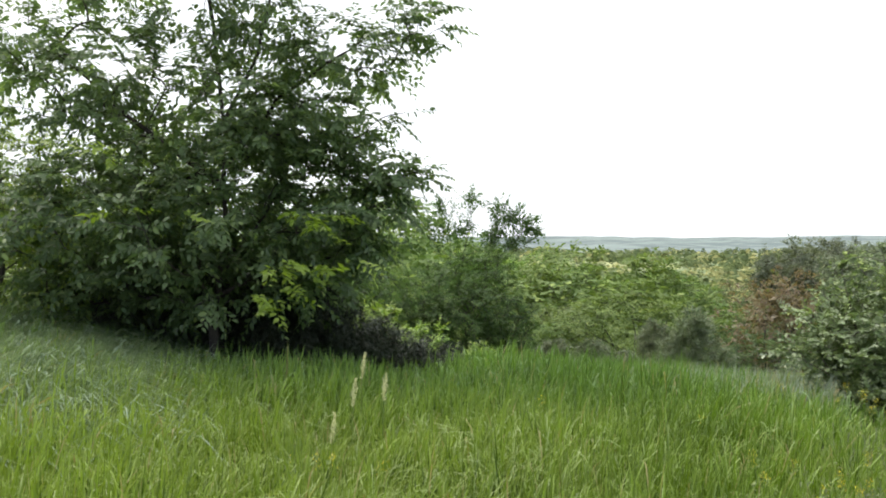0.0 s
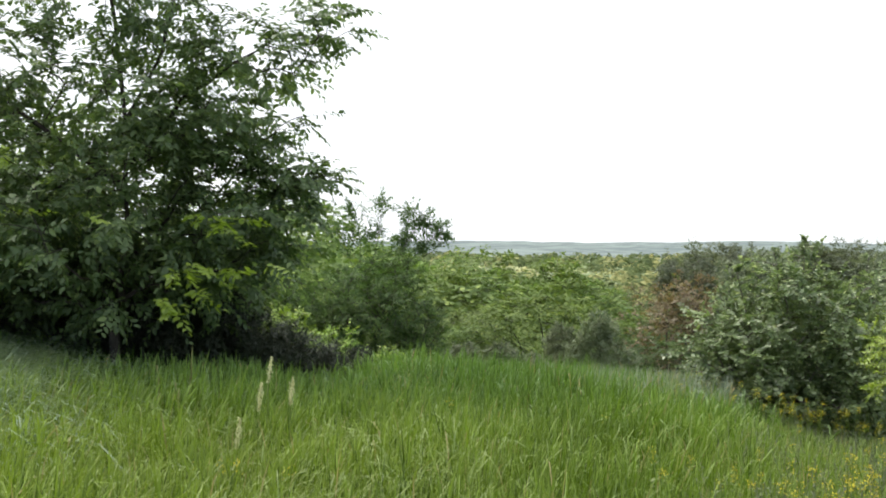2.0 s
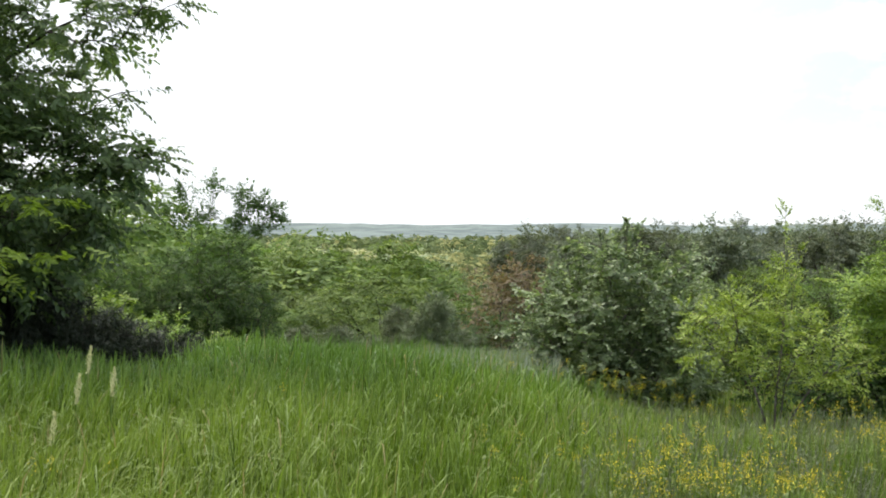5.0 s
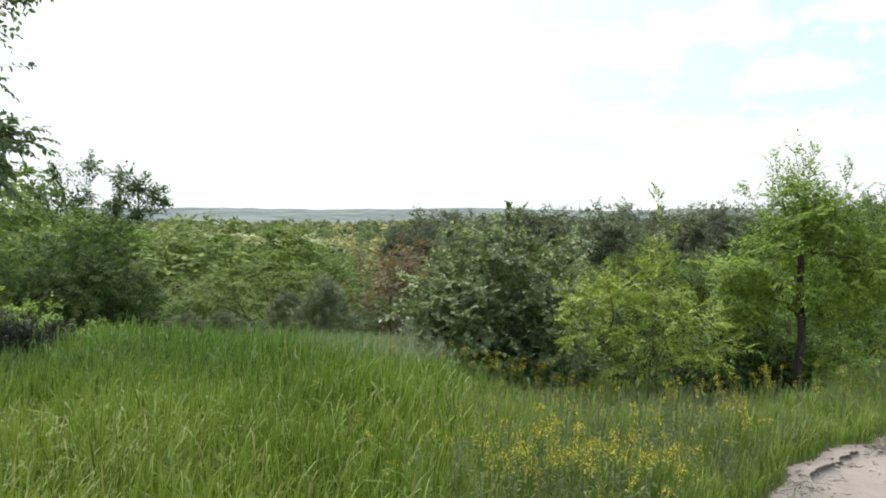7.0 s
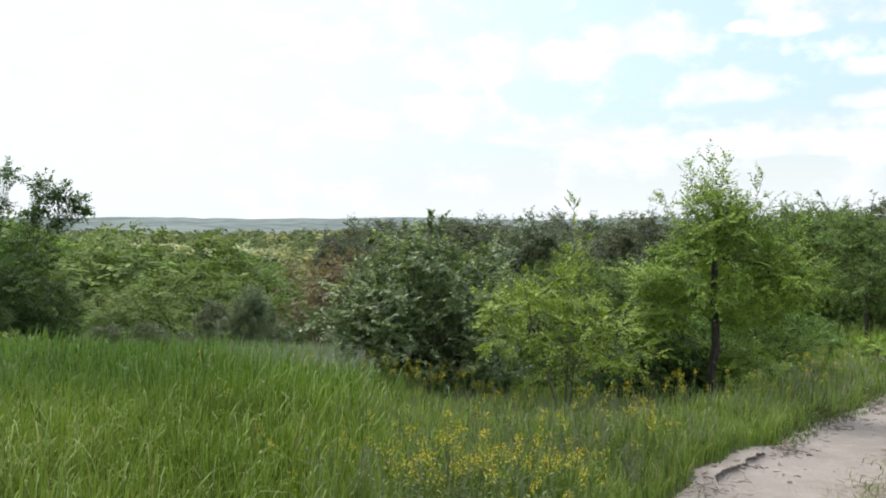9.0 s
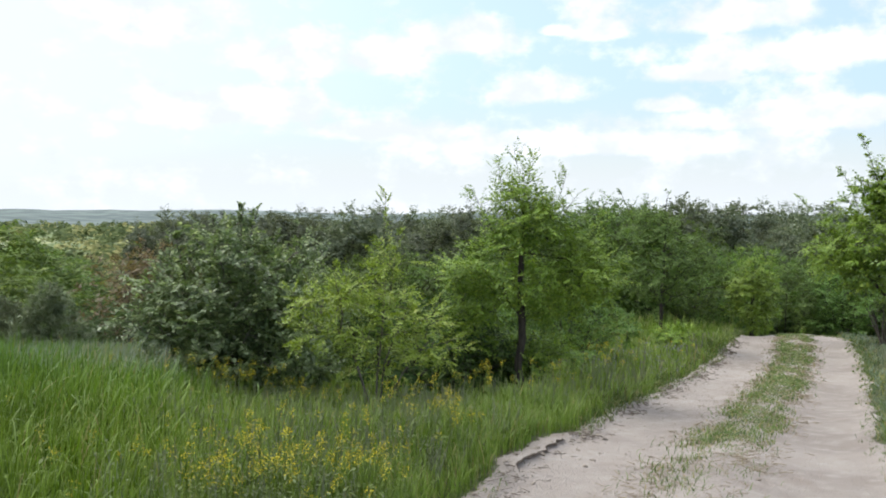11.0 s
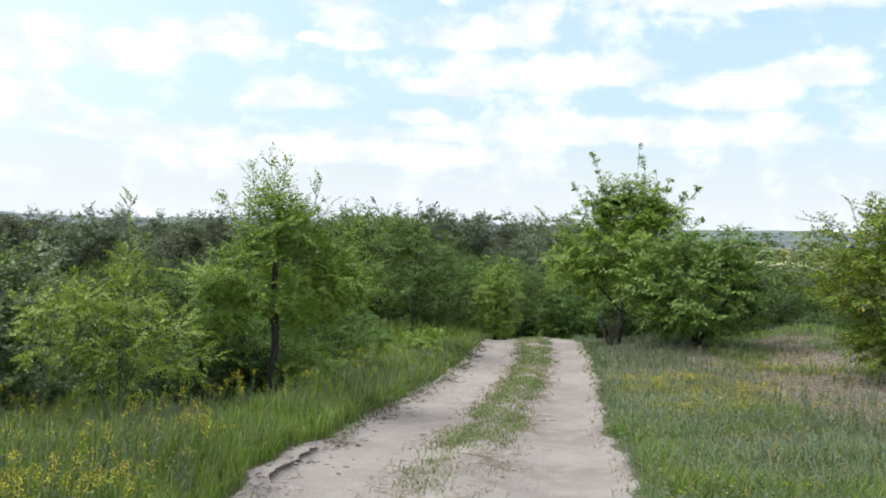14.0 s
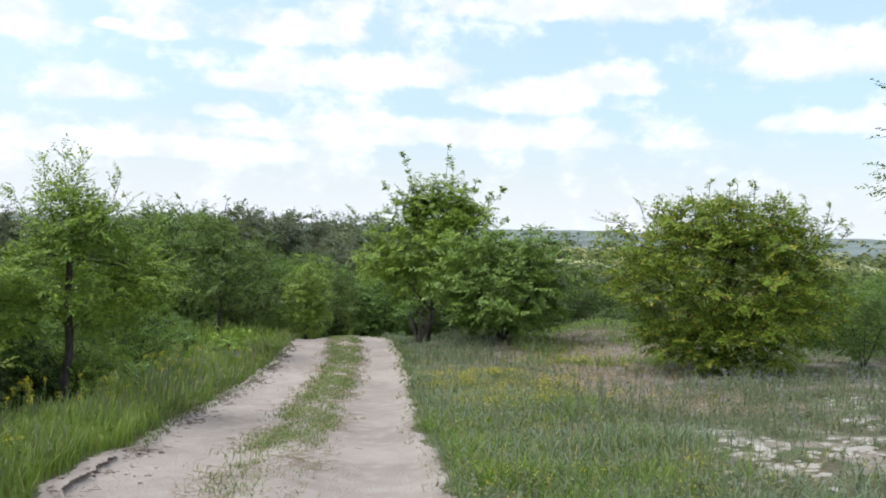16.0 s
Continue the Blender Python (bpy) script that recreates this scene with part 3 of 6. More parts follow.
def make_tree(name, label, seed, trunks, blobs, tips, spray, material, bark, size=0.1, broad=0.5, hang=0.2, sag=0.15,
              thick=0.012, leaders=(), rich=False, pine=False, category="tree", extra=None, group="", leafy=0.6, rise=0.25, step=0.16, twig=0.2, stem=1.0, level=0.45, shoot=0.8):
    """A tree: trunks (lists of points, from the base), a crown grown out to points in the blobs, upright leaders.
    spray: twigs for each bough's end, their length, the leaves on each."""
    rng = np.random.default_rng(seed)
    twigs, twig_long, twig_leaves = spray
    pos, par = [], []
    at, way, long = [], [], []
    first_stem, stems = 0, []

    def line(points, start):
        last = start
        for p in points:
            pos.append(np.array(p, float))
            par.append(last)
            last = len(pos) - 1
        return last

    for t in trunks:
        t = np.array(t, float)
        fine = [t[0]]
        for a, b in zip(t[:-1], t[1:]):
            k = max(2, int(np.linalg.norm(b - a) / 0.22))
            fine += [a + (b - a) * (i + 1) / k + rng.normal(0, 0.012, 3) for i in range(k)]
        stems.append((len(pos), len(pos) + len(fine)))
        line(fine, -1)
        first_stem = first_stem or len(pos)
    goal = crown_points(rng, blobs, tips)
    goal = goal[goal[:, 2] > 0.12]
    trunk_end = len(pos)
    for base, top in leaders:  # upright shoots above the crown, with short side twigs
        base, top = np.array(base, float), np.array(top, float)
        far = np.linalg.norm(top - base)
        k = max(3, int(far / 0.16))
        sway = rng.normal(0, 0.04 * far, 3)
        pts = [base + (top - base) * i / k + sway * math.sin(3 * i / k) for i in range(k + 1)]
        line(pts, int(np.argmin(np.linalg.norm(np.array(pos[:trunk_end]) - base, axis=1))))
        m = max(6, int(far * shoot / size))
        q = rng.uniform(0.12, 1.0, m)
        q[-1] = 0.97
        turn = rng.uniform(0, 6.28, m)
        at.append(base + (top - base) * q[:, None] + sway * np.sin(3 * q)[:, None])
        way.append(np.stack((np.cos(turn), np.sin(turn), rng.uniform(0.3, 1.1, m)), 1) + 0.5 * (top - base) / far)
        long.append(twig * (1.25 - 0.65 * q) * rng.uniform(0.6, 1.2, m))
    core = np.array(pos)
    dist = np.min(np.linalg.norm(goal[:, None] - core[None], axis=2), axis=1)
    goal = goal[np.argsort(dist)]
    bag = np.empty((len(core) + len(goal) * 14, 3))
    bag[:len(core)] = core
    for g in goal:
        have = bag[:len(pos)]
        d = g - have
        ln = np.linalg.norm(d, axis=1)
        cost = ln + 0.9 * np.clip(-d[:, 2] + 0.15 * ln, 0, None) + (have[:, 2] < 0.15) * 0.5
        i = int(np.argmin(cost))
        far = ln[i]
        if far < 0.02:
            continue
        k = int(np.clip(np.ceil(far / step), 1 if step > 0.3 else 2, 12))
        bend = np.array((0, 0, rise * far)) * (0.6 if d[i, 2] < 0 else 1.0) + rng.normal(0, 0.07 * far, 3)
        s = np.linspace(0, 1, k + 1)[1:]
        pts = have[i] + d[i] * s[:, None] + bend * (s * (1 - s))[:, None] * 1.6
        start = len(pos)
        line(pts, i)
        bag[start:len(pos)] = pts
        q = 1 - leafy * rng.uniform(0, 1, twigs)
        q[0] = 1.0
        at.append(have[i] + d[i] * q[:, None] + bend * (q * (1 - q))[:, None] * 1.6)
        way.append(d[i] / far * 0.7 + rng.normal(0, 0.75, (twigs, 3)) * np.array((1, 1, level)))
        long.append(twig_long * rng.uniform(0.6, 1.25, twigs))
    pos_, par_ = np.array(pos), np.array(par)
    count = np.ones(len(pos_))
    kids = np.zeros(len(pos_), bool)
    kids[par_[par_ >= 0]] = True
    count[kids] = 0
    for i in range(len(pos_) - 1, -1, -1):
        if par_[i] >= 0:
            count[par_[i]] += count[i]
    rad = thick * 0.35 * np.maximum(count, 1) ** 0.47
    rad[:first_stem] *= stem
    root = new(name)
    tagged(root, label, category, group)
    at, way, long = np.concatenate(at), np.concatenate(way), np.concatenate(long)
    if pine:
        v, f, s = needles(rng, np.repeat(at, twig_leaves, 0) + rng.normal(0, twig_long * 0.5, (len(at) * twig_leaves, 3)), np.repeat(way, twig_leaves, 0), size)
        ends = None
    else:
        out = outward(at, blobs)
        (v, f, s), ends = sprays(rng, at, way + 0.4 * out, long, twig_leaves, size, broad, sag, hang, rich, out)
    seg = np.where(par_ >= 0)[0]
    stout = rad[seg] > thick * 1.6
    stem_part = seg < trunk_end
    for nm, sel, sides in (("trunk", seg[stem_part], 7), ("boughs", seg[stout & ~stem_part], 6), ("twig_work", seg[~stout & ~stem_part], 3)):
        if len(sel):
            r0 = np.minimum(rad[par_[sel]], rad[sel] * 1.25)
            bv, bf, bs = stem_tubes(stems, pos_, rad, 8) if nm == "trunk" else tubes(pos_[par_[sel]], pos_[sel], r0, rad[sel], sides)
            if nm == "twig_work" and ends is not None and step < 0.3:
                tv, tf, ts = tubes(at, ends, np.full(len(at), thick * 0.16), np.full(len(at), thick * 0.08), 3)
                bv, bf, bs = np.concatenate((bv, tv)), np.concatenate((bf, tf + len(bv))), np.concatenate((bs, ts))
            tagged(part(nm, mesh_np(nm, bv, bf, bs, bark), root), kind="" if nm == "trunk" else "stuff")
    tagged(part("crown", mesh_np("crown", v, f, s, material, shade=not pine), root), kind="stuff")
    # young sprays, their sunlit brightness put into a lighter leaf colour
    if extra:
        more_blobs, more_count, more_mat, more_per = extra
        centre = crown_points(rng, more_blobs, more_count)
        w = centre - np.mean(np.array(trunks[0]), axis=0)
        w = w / np.linalg.norm(w, axis=1, keepdims=True) * np.array((1, 1, 0.2)) + rng.normal(0, 0.45, w.shape) * np.array((1, 1, 0.3))
        (v, f, s), _ = sprays(rng, centre, w, rng.uniform(0.22, 0.4, more_count), more_per, size * 0.95, broad, 0.1, 0.1, rich, w * 0.3)
        tagged(part("sunlit_sprays", mesh_np("sunlit_sprays", v, f, s, more_mat), root, "fresh leaves in a brighter, sunlit yellow-green"), kind="stuff")
    return root


def put(ob, x, y, turn=0.0, sink=0.03):
    ob.matrix_basis = pose(x, y, float(land(x, y)) - sink, 0, 0, turn)
    return ob


def again(ob, x, y, turn, s, tall=1.0):
    return copy_thing(ob, pose(x, y, float(land(x, y)) - 0.05, 0, 0, turn) @ Matrix.Diagonal((s, s, s * tall, 1)))


def at_bearing(az, d, x0=0.0, y0=0.0):
    return x0 + d * math.sin(radians(az)), y0 + d * math.cos(radians(az))


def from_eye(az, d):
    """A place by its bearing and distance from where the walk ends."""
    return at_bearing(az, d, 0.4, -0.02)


def main_trees():
    # the broad-leaved tree on the mound; x runs across, y away
    low = [(0, 0, 2.0, 1.9, 1.7, 0.75, 5.6), (-1.3, 0, 1.9, 1.2, 1.2, 0.8, 2.8), (1.3, -0.1, 1.95, 0.85, 0.9, 0.6, 2.0), (1.0, 0.3, 1.3, 0.9, 0.8, 0.5, 1.6),
           (-0.9, 0.3, 1.2, 1.2, 0.9, 0.45, 1.5), (0, 0.2, 1.3, 1.5, 1.2, 0.4, 1.5), (0, 0.6, 1.8, 1.7, 0.9, 0.8, 1.6), (-0.3, 1.1, 1.5, 1.9, 0.6, 0.8, 3.2)]
    high = [(0, 0, 2.95, 1.6, 1.5, 0.5, 2.3), (1.4, -0.1, 3.5, 0.85, 0.8, 0.42, 1.1), (2.05, -0.1, 3.85, 0.38, 0.4, 0.22, 0.4), (1.5, 0, 2.9, 0.55, 0.6, 0.25, 0.4),
            (-1.2, 0, 3.3, 1.2, 1.2, 0.7, 1.6), (-2.0, 0, 3.7, 0.7, 0.8, 0.5, 0.5), (-0.1, 0, 4.1, 1.1, 1.2, 0.8, 1.4), (-1.2, 0, 4.4, 1.0, 1.0, 0.7, 0.8),
            (0.7, -0.2, 2.8, 0.7, 0.7, 0.4, 1.2), (0.35, -0.2, 4.2, 0.6, 0.5, 0.5, 0.4), (-0.5, 0, 5.0, 1.2, 1.2, 0.8, 1.0), (0.1, 0, 5.7, 0.9, 0.9, 0.7, 0.6),
            (0.5, 0, 4.5, 0.7, 0.7, 0.5, 0.4), (1.75, 0, 2.35, 0.5, 0.6, 0.35, 0.7), (0.5, 0, 3.5, 0.6, 0.6, 0.4, 0.6)]
    t = make_tree("broadleaf_tree", "tall spreading tree with drooping dark green leaves", 3,
                  [[(0, 0, 0), (0.03, 0, 0.8), (0.1, 0.05, 1.9), (0.13, 0, 3.0), (0.0, 0.1, 3.7), (-0.1, 0, 4.8), (-0.1, 0, 6.2)],
                   [(0.13, 0, 2.9), (0.45, 0.1, 3.6), (0.6, 0.1, 4.3), (0.6, 0, 5.2)], [(0.1, 0, 2.4), (0.7, -0.1, 3.1), (1.4, -0.1, 3.6)], [(0.1, 0, 2.2), (-0.7, 0, 2.8), (-1.3, 0.1, 3.3)]],
                  low + high,
                  1060, (5, 0.34, 11), M_BIG, M_BARK, size=0.08, broad=0.55, hang=0.35, sag=0.2, thick=0.012, leafy=0.92, rich=True,
                  extra=([(1.25, -1.5, 1.45, 0.5, 0.3, 0.10, 2), (0.85, -1.4, 1.15, 0.3, 0.3, 0.10, 0.8), (-0.5, -1.6, 2.45, 0.3, 0.2, 0.08, 0.35), (-0.2, -1.6, 1.9, 0.5, 0.2, 0.1, 0.4),
                          (1.2, -1.3, 1.85, 0.35, 0.3, 0.12, 0.6)], 46, M_FRESH, 9))
    put(t, -2.37, 9.25)
    # shrubs crowding in beside it
    t = make_tree("shrub", "leafy green shrub beside the tall tree", 5, [[(0, 0, 0), (0.1, 0, 1.2), (0, 0.1, 2.6)], [(0, 0, 0.2), (-0.5, 0, 1.4)]],
                  [(0, 0, 1.7, 1.5, 1.3, 1.4, 2), (-0.7, 0, 2.8, 0.9, 0.9, 0.9, 1)], 300, (5, 0.3, 8), M_ELM, M_BARK, size=0.085, category="shrub")
    put(t, -5.6, 11.2)
    again(t, -4.4, 12.6, 140, 1.0)
    again(t, -7.2, 12.4, 60, 1.15)
    again(t, -3.6, 10.6, 250, 0.62)
    again(t, -4.1, 9.9, 30, 0.6)
    # dark low pines under it, near-black to stand in for the deep shade there
    t = make_tree("scrub_pine", "low dark pine scrub deepening the shade under a tree", 7, [[(0, 0, 0), (0.05, 0, 1.0)], [(0, 0, 0.1), (0.5, 0, 0.5)], [(0, 0, 0.1), (-0.5, 0, 0.6)]],
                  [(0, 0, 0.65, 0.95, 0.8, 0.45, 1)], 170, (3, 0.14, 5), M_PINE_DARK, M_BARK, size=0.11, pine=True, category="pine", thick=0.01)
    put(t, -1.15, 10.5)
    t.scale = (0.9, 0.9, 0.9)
    # copies added as dark backing for the gaps round the trunk
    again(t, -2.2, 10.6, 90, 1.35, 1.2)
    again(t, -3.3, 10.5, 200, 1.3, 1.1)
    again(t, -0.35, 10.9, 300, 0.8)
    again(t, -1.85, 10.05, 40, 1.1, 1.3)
    # hawthorn and the thorny tree behind it
    t = make_tree("hawthorn_bush", "dense rounded dark green hawthorn bush", 11, [[(0, 0, 0), (0, 0, 1.6)], [(0, 0, 0), (0.7, 0.1, 1.6)], [(0, 0, 0), (-0.7, 0, 1.5)]],
                  clumps(101, 0, 0, 1.75, 1.55, 1.4, 1.5, 17, 0.34) + [(0, 0, 1.5, 1.3, 1.2, 1.2, 1.6)], 700, (7, 0.24, 9), M_HAWDARK, M_BARK, size=0.06, category="bush")
    put(t, 0.45, 18.0, sink=0.3)
    again(t, -2.0, 19.0, 130, 0.9)
    t = make_tree("thorn_tree", "slender thorny tree with spreading open top", 12, [[(0, 0, 0), (-0.2, 0, 1.6), (-0.4, 0, 3.0)], [(-0.1, 0, 1.0), (0.4, 0, 3.0)], [(-0.2, 0, 1.5), (-0.9, 0, 3.2)]],
                  [(-0.5, 0, 2.4, 1.2, 1.1, 0.7, 2.0)] + [(x, 0.1 * math.sin(9 * x), z, 0.30, 0.25, 0.06, 0.22) for x, z in ((-1.3, 3.75), (-0.85, 4.2), (-0.2, 4.5), (-0.35, 3.7), (0.45, 4.3), (0.3, 3.6), (1.0, 4.0), (1.4, 3.65), (0.9, 3.35))],
                  150, (5, 0.32, 8), M_HAWDARK, M_BARK, size=0.10, twig=0.5, shoot=2.2, thick=0.010, level=0.85, rise=0.4,
                  leaders=[((-0.7, 0, 2.8), (-0.96, 0, 4.5)), ((-0.4, 0, 2.8), (-0.15, 0, 4.75)), ((0, 0, 2.7), (0.55, 0.1, 4.45)), ((0.2, 0, 2.8), (1.15, 0, 4.3)), ((0.3, 0, 2.7), (1.45, 0, 3.95)),
                           ((0.3, 0, 2.6), (1.7, 0, 3.6)), ((-0.9, 0, 2.8), (-1.5, 0, 4.0)), ((0.1, 0.2, 2.7), (0.85, 0.4, 3.95))])
    put(t, 0.9, 23.5)
    t = make_tree("yellow_green_bush", "small bright yellow-green bush at the meadow's edge", 13, [[(0, 0, 0), (0, 0, 0.8)], [(0, 0, 0), (0.4, 0, 0.7)]],
                  [(0, 0, 0.8, 0.7, 0.7, 0.65, 1)], 130, (4, 0.22, 7), M_ELM, M_BARK_GREY, size=0.08, category="bush")
    put(t, -1.2, 14.0)
    again(t, -0.3, 15.0, 100, 0.9)
    again(t, 0.6, 14.4, 220, 0.55)
    # the silvery round bush
    t = make_tree("round_bush", "round bush with broad silvery green leaves among yellow flowers", 17,
                  [[(0, 0, 0), (0.05, 0, 0.9), (0.15, 0, 1.7)], [(0, 0, 0), (0.5, 0.1, 1.1)], [(0, 0, 0), (-0.5, 0, 1.0)], [(0, 0, 0), (0.1, 0.4, 1.1)]],
                  clumps(107, 0, 0, 1.13, 1.24, 1.15, 0.98, 15, 0.36) + [(0, 0, 1.05, 1.0, 0.95, 0.8, 2.2), (-0.1, -0.2, 0.5, 0.95, 0.85, 0.32, 1.2)], 760, (5, 0.2, 11), M_ROUND, M_BARK_GREY,
                  size=0.05, broad=0.66, sag=0.0, hang=0.02, leafy=0.75, rich=True, level=0.85, category="bush", twig=0.14,
                  leaders=[((0.15, 0, 1.5), (0.2, 0, 2.2)), ((-0.2, 0, 1.4), (-0.25, 0.1, 2.1)), ((0.5, 0, 1.3), (0.65, 0, 2.05)), ((-0.5, 0, 1.2), (-0.65, 0, 1.9)), ((0.0, 0.1, 1.4), (0.02, 0, 2.25))])
    put(t, 4.78, 9.12)
    t.scale = (1.13, 1.08, 1.0)
    # the yellow-green locust and the young elm
    t = make_tree("locust_bush", "feathery yellow-green bush on thin bare stems", 19,
                  [[(0, 0, 0), (0.02, 0, 0.5), (0.08, 0, 1.3)], [(0, 0, 0), (-0.2, 0.1, 0.6), (-0.5, 0.1, 1.1)], [(0, 0, 0), (0.25, 0, 0.5), (0.5, 0, 0.8)], [(0, 0, 0), (0.1, -0.2, 0.6), (0.25, -0.3, 1.05)]],
                  [(-0.45, 0, 1.12, 0.38, 0.4, 0.14, 1.1), (-0.05, 0, 1.22, 0.4, 0.4, 0.13, 1.2), (0.3, -0.1, 1.0, 0.4, 0.4, 0.12, 1.0), (-0.2, -0.2, 0.88, 0.4, 0.35, 0.10, 0.8), (0.52, 0, 0.72, 0.3, 0.35, 0.10, 0.7),
                   (-0.6, 0.1, 0.8, 0.25, 0.3, 0.08, 0.4), (0.1, 0.1, 0.62, 0.4, 0.35, 0.08, 0.5), (0.15, 0.1, 1.5, 0.22, 0.22, 0.15, 0.4)], 190, (4, 0.2, 13), M_LOCUST, M_BARK_GREY,
                  size=0.036, broad=0.5, sag=0.05, hang=0.05, twig=0.2, thick=0.0055, level=0.3, category="bush",
                  leaders=[((0.06, 0, 1.1), (0.08, 0, 2.12)), ((0.12, 0, 1.1), (0.2, 0, 1.75)), ((-0.3, 0, 1.0), (-0.4, 0, 1.45)), ((-0.5, 0, 1.0), (-0.78, 0, 1.25))], leafy=0.75)
    put(t, 4.94, 6.67, -37)
    t = make_tree("elm_sapling", "young elm with a dark trunk and airy leafy top", 23,
                  [[(0, 0, 0), (0.01, 0, 0.7), (0.0, 0, 1.4), (0.03, 0, 2.2)]],
                  [(0, 0, 1.5, 0.72, 0.7, 0.5, 2.0), (0.42, 0.2, 1.2, 0.5, 0.5, 0.3, 1.0), (-0.42, 0.15, 1.1, 0.42, 0.4, 0.28, 0.8), (0.1, 0, 1.95, 0.5, 0.5, 0.25, 0.9), (0.75, 0.1, 1.45, 0.4, 0.5, 0.35, 0.8),
                   (-0.55, 0, 1.45, 0.3, 0.4, 0.3, 0.5), (-0.5, 0.3, 0.72, 0.35, 0.3, 0.2, 0.4),
                   (0.05, 0, 2.25, 0.36, 0.36, 0.22, 0.7), (0.15, 0.4, 0.5, 0.55, 0.3, 0.2, 0.6)],
                  400, (7, 0.24, 12), M_ELM, M_BARK, size=0.042, broad=0.5, thick=0.0065, stem=1.75, leafy=0.8, twig=0.32, shoot=1.0, rise=0.45, level=0.6, sag=0.1, hang=0.1,
                  leaders=[((0.0, 0, 1.9), (-0.1, 0, 2.76)), ((0.05, 0, 1.9), (0.12, 0.1, 2.66)), ((0.2, 0, 1.9), (0.46, 0, 2.5)), ((-0.1, 0, 1.8), (-0.26, 0, 2.6)), ((-0.2, 0, 1.7), (-0.52, 0, 2.3)),
                           ((0.3, 0, 1.8), (0.6, 0, 2.3)), ((0.0, 0, 1.9), (0.0, -0.1, 2.55)), ((0.5, 0, 1.6), (0.85, 0, 2.05))])
    put(t, 7.08, 7.05, -45)
    # dark leaf colour stands in for the shade in the gap round the trunk
    t = make_tree("undergrowth", "dark tangle of shoots filling the shaded gap round an elm trunk", 24, [[(0, 0, 0), (0, 0, 0.6)], [(0, 0, 0), (0.3, 0, 0.5)]],
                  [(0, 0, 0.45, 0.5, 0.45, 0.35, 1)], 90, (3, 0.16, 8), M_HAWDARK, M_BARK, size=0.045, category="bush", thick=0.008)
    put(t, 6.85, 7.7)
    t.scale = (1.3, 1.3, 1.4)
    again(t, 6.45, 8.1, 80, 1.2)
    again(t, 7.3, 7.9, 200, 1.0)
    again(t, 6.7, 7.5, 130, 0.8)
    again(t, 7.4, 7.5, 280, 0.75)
    # the roadside pear and its thicket
    t = make_tree("pear_tree", "wild pear tree with upright shoots beside the track", 29,
                  [[(0, 0, 0), (0.1, 0, 0.7), (0.05, 0, 1.5), (0.3, 0, 2.6)], [(0.1, 0, 0.7), (-0.6, 0, 1.5), (-1.0, 0, 2.1)], [(0.1, 0, 0.9), (0.7, 0, 2.0)]],
                  [(-0.3, 0, 2.15, 1.3, 1.2, 0.65, 2.2), (0.6, 0, 2.5, 1.1, 1.0, 0.65, 1.7), (-1.2, 0, 1.9, 0.6, 0.7, 0.5, 0.8), (0.35, 0, 3.0, 0.85, 0.7, 0.4, 0.9), (0.9, 0, 1.6, 0.9, 0.8, 0.6, 1.2), (-0.5, -0.2, 1.45, 0.7, 0.6, 0.3, 0.6), (-0.7, 0, 2.8, 0.6, 0.6, 0.3, 0.4), (0.3, 0, 3.45, 0.5, 0.45, 0.4, 0.8), (-0.4, 0, 3.3, 0.35, 0.35, 0.45, 0.5), (0.9, 0, 3.0, 0.5, 0.5, 0.3, 0.6)],
                  560, (5, 0.34, 9), M_PEAR, M_BARK, size=0.085, broad=0.6, twig=0.24, stem=1.05, level=0.6,
                  leaders=[((-0.3, 0, 2.4), (-0.75, 0, 4.4)), ((-0.2, 0, 2.4), (-0.6, 0, 4.0)), ((0.2, 0, 2.5), (0.32, 0, 4.65)), ((0.3, 0, 2.5), (0.42, 0, 4.3)), ((0.4, 0, 2.5), (0.7, 0, 4.0)), ((-0.6, 0, 2.2), (-1.15, 0, 3.75)), ((0.5, 0, 2.4), (1.0, 0, 3.8)),
                           ((0.7, 0, 2.3), (1.65, 0, 3.6)), ((0.7, 0, 2.3), (1.35, 0, 3.5)), ((-0.9, 0, 2.0), (-2.0, 0, 3.15)), ((1.0, 0, 2.2), (1.75, 0, 2.9)), ((0.0, 0, 2.5), (0.0, 0, 3.7))])
    put(t, 19.46, 8.81, -66)
    t = make_tree("thicket_bush", "rounded green bush leaning against a pear tree", 31, [[(0, 0, 0), (0, 0, 1.2)], [(0, 0, 0), (0.6, 0, 1.2)], [(0, 0, 0), (-0.5, 0, 1.1)]],
                  clumps(103, 0.0, 0, 1.25, 1.5, 1.3, 1.15, 15, 0.36) + [(-0.1, 0, 1.15, 1.25, 1.1, 0.95, 2.0)], 520, (5, 0.3, 8), M_THICKET, M_BARK, size=0.085, category="bush", level=0.35)
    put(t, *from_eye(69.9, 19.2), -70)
    t.scale = (1.16, 1.12, 1.06)
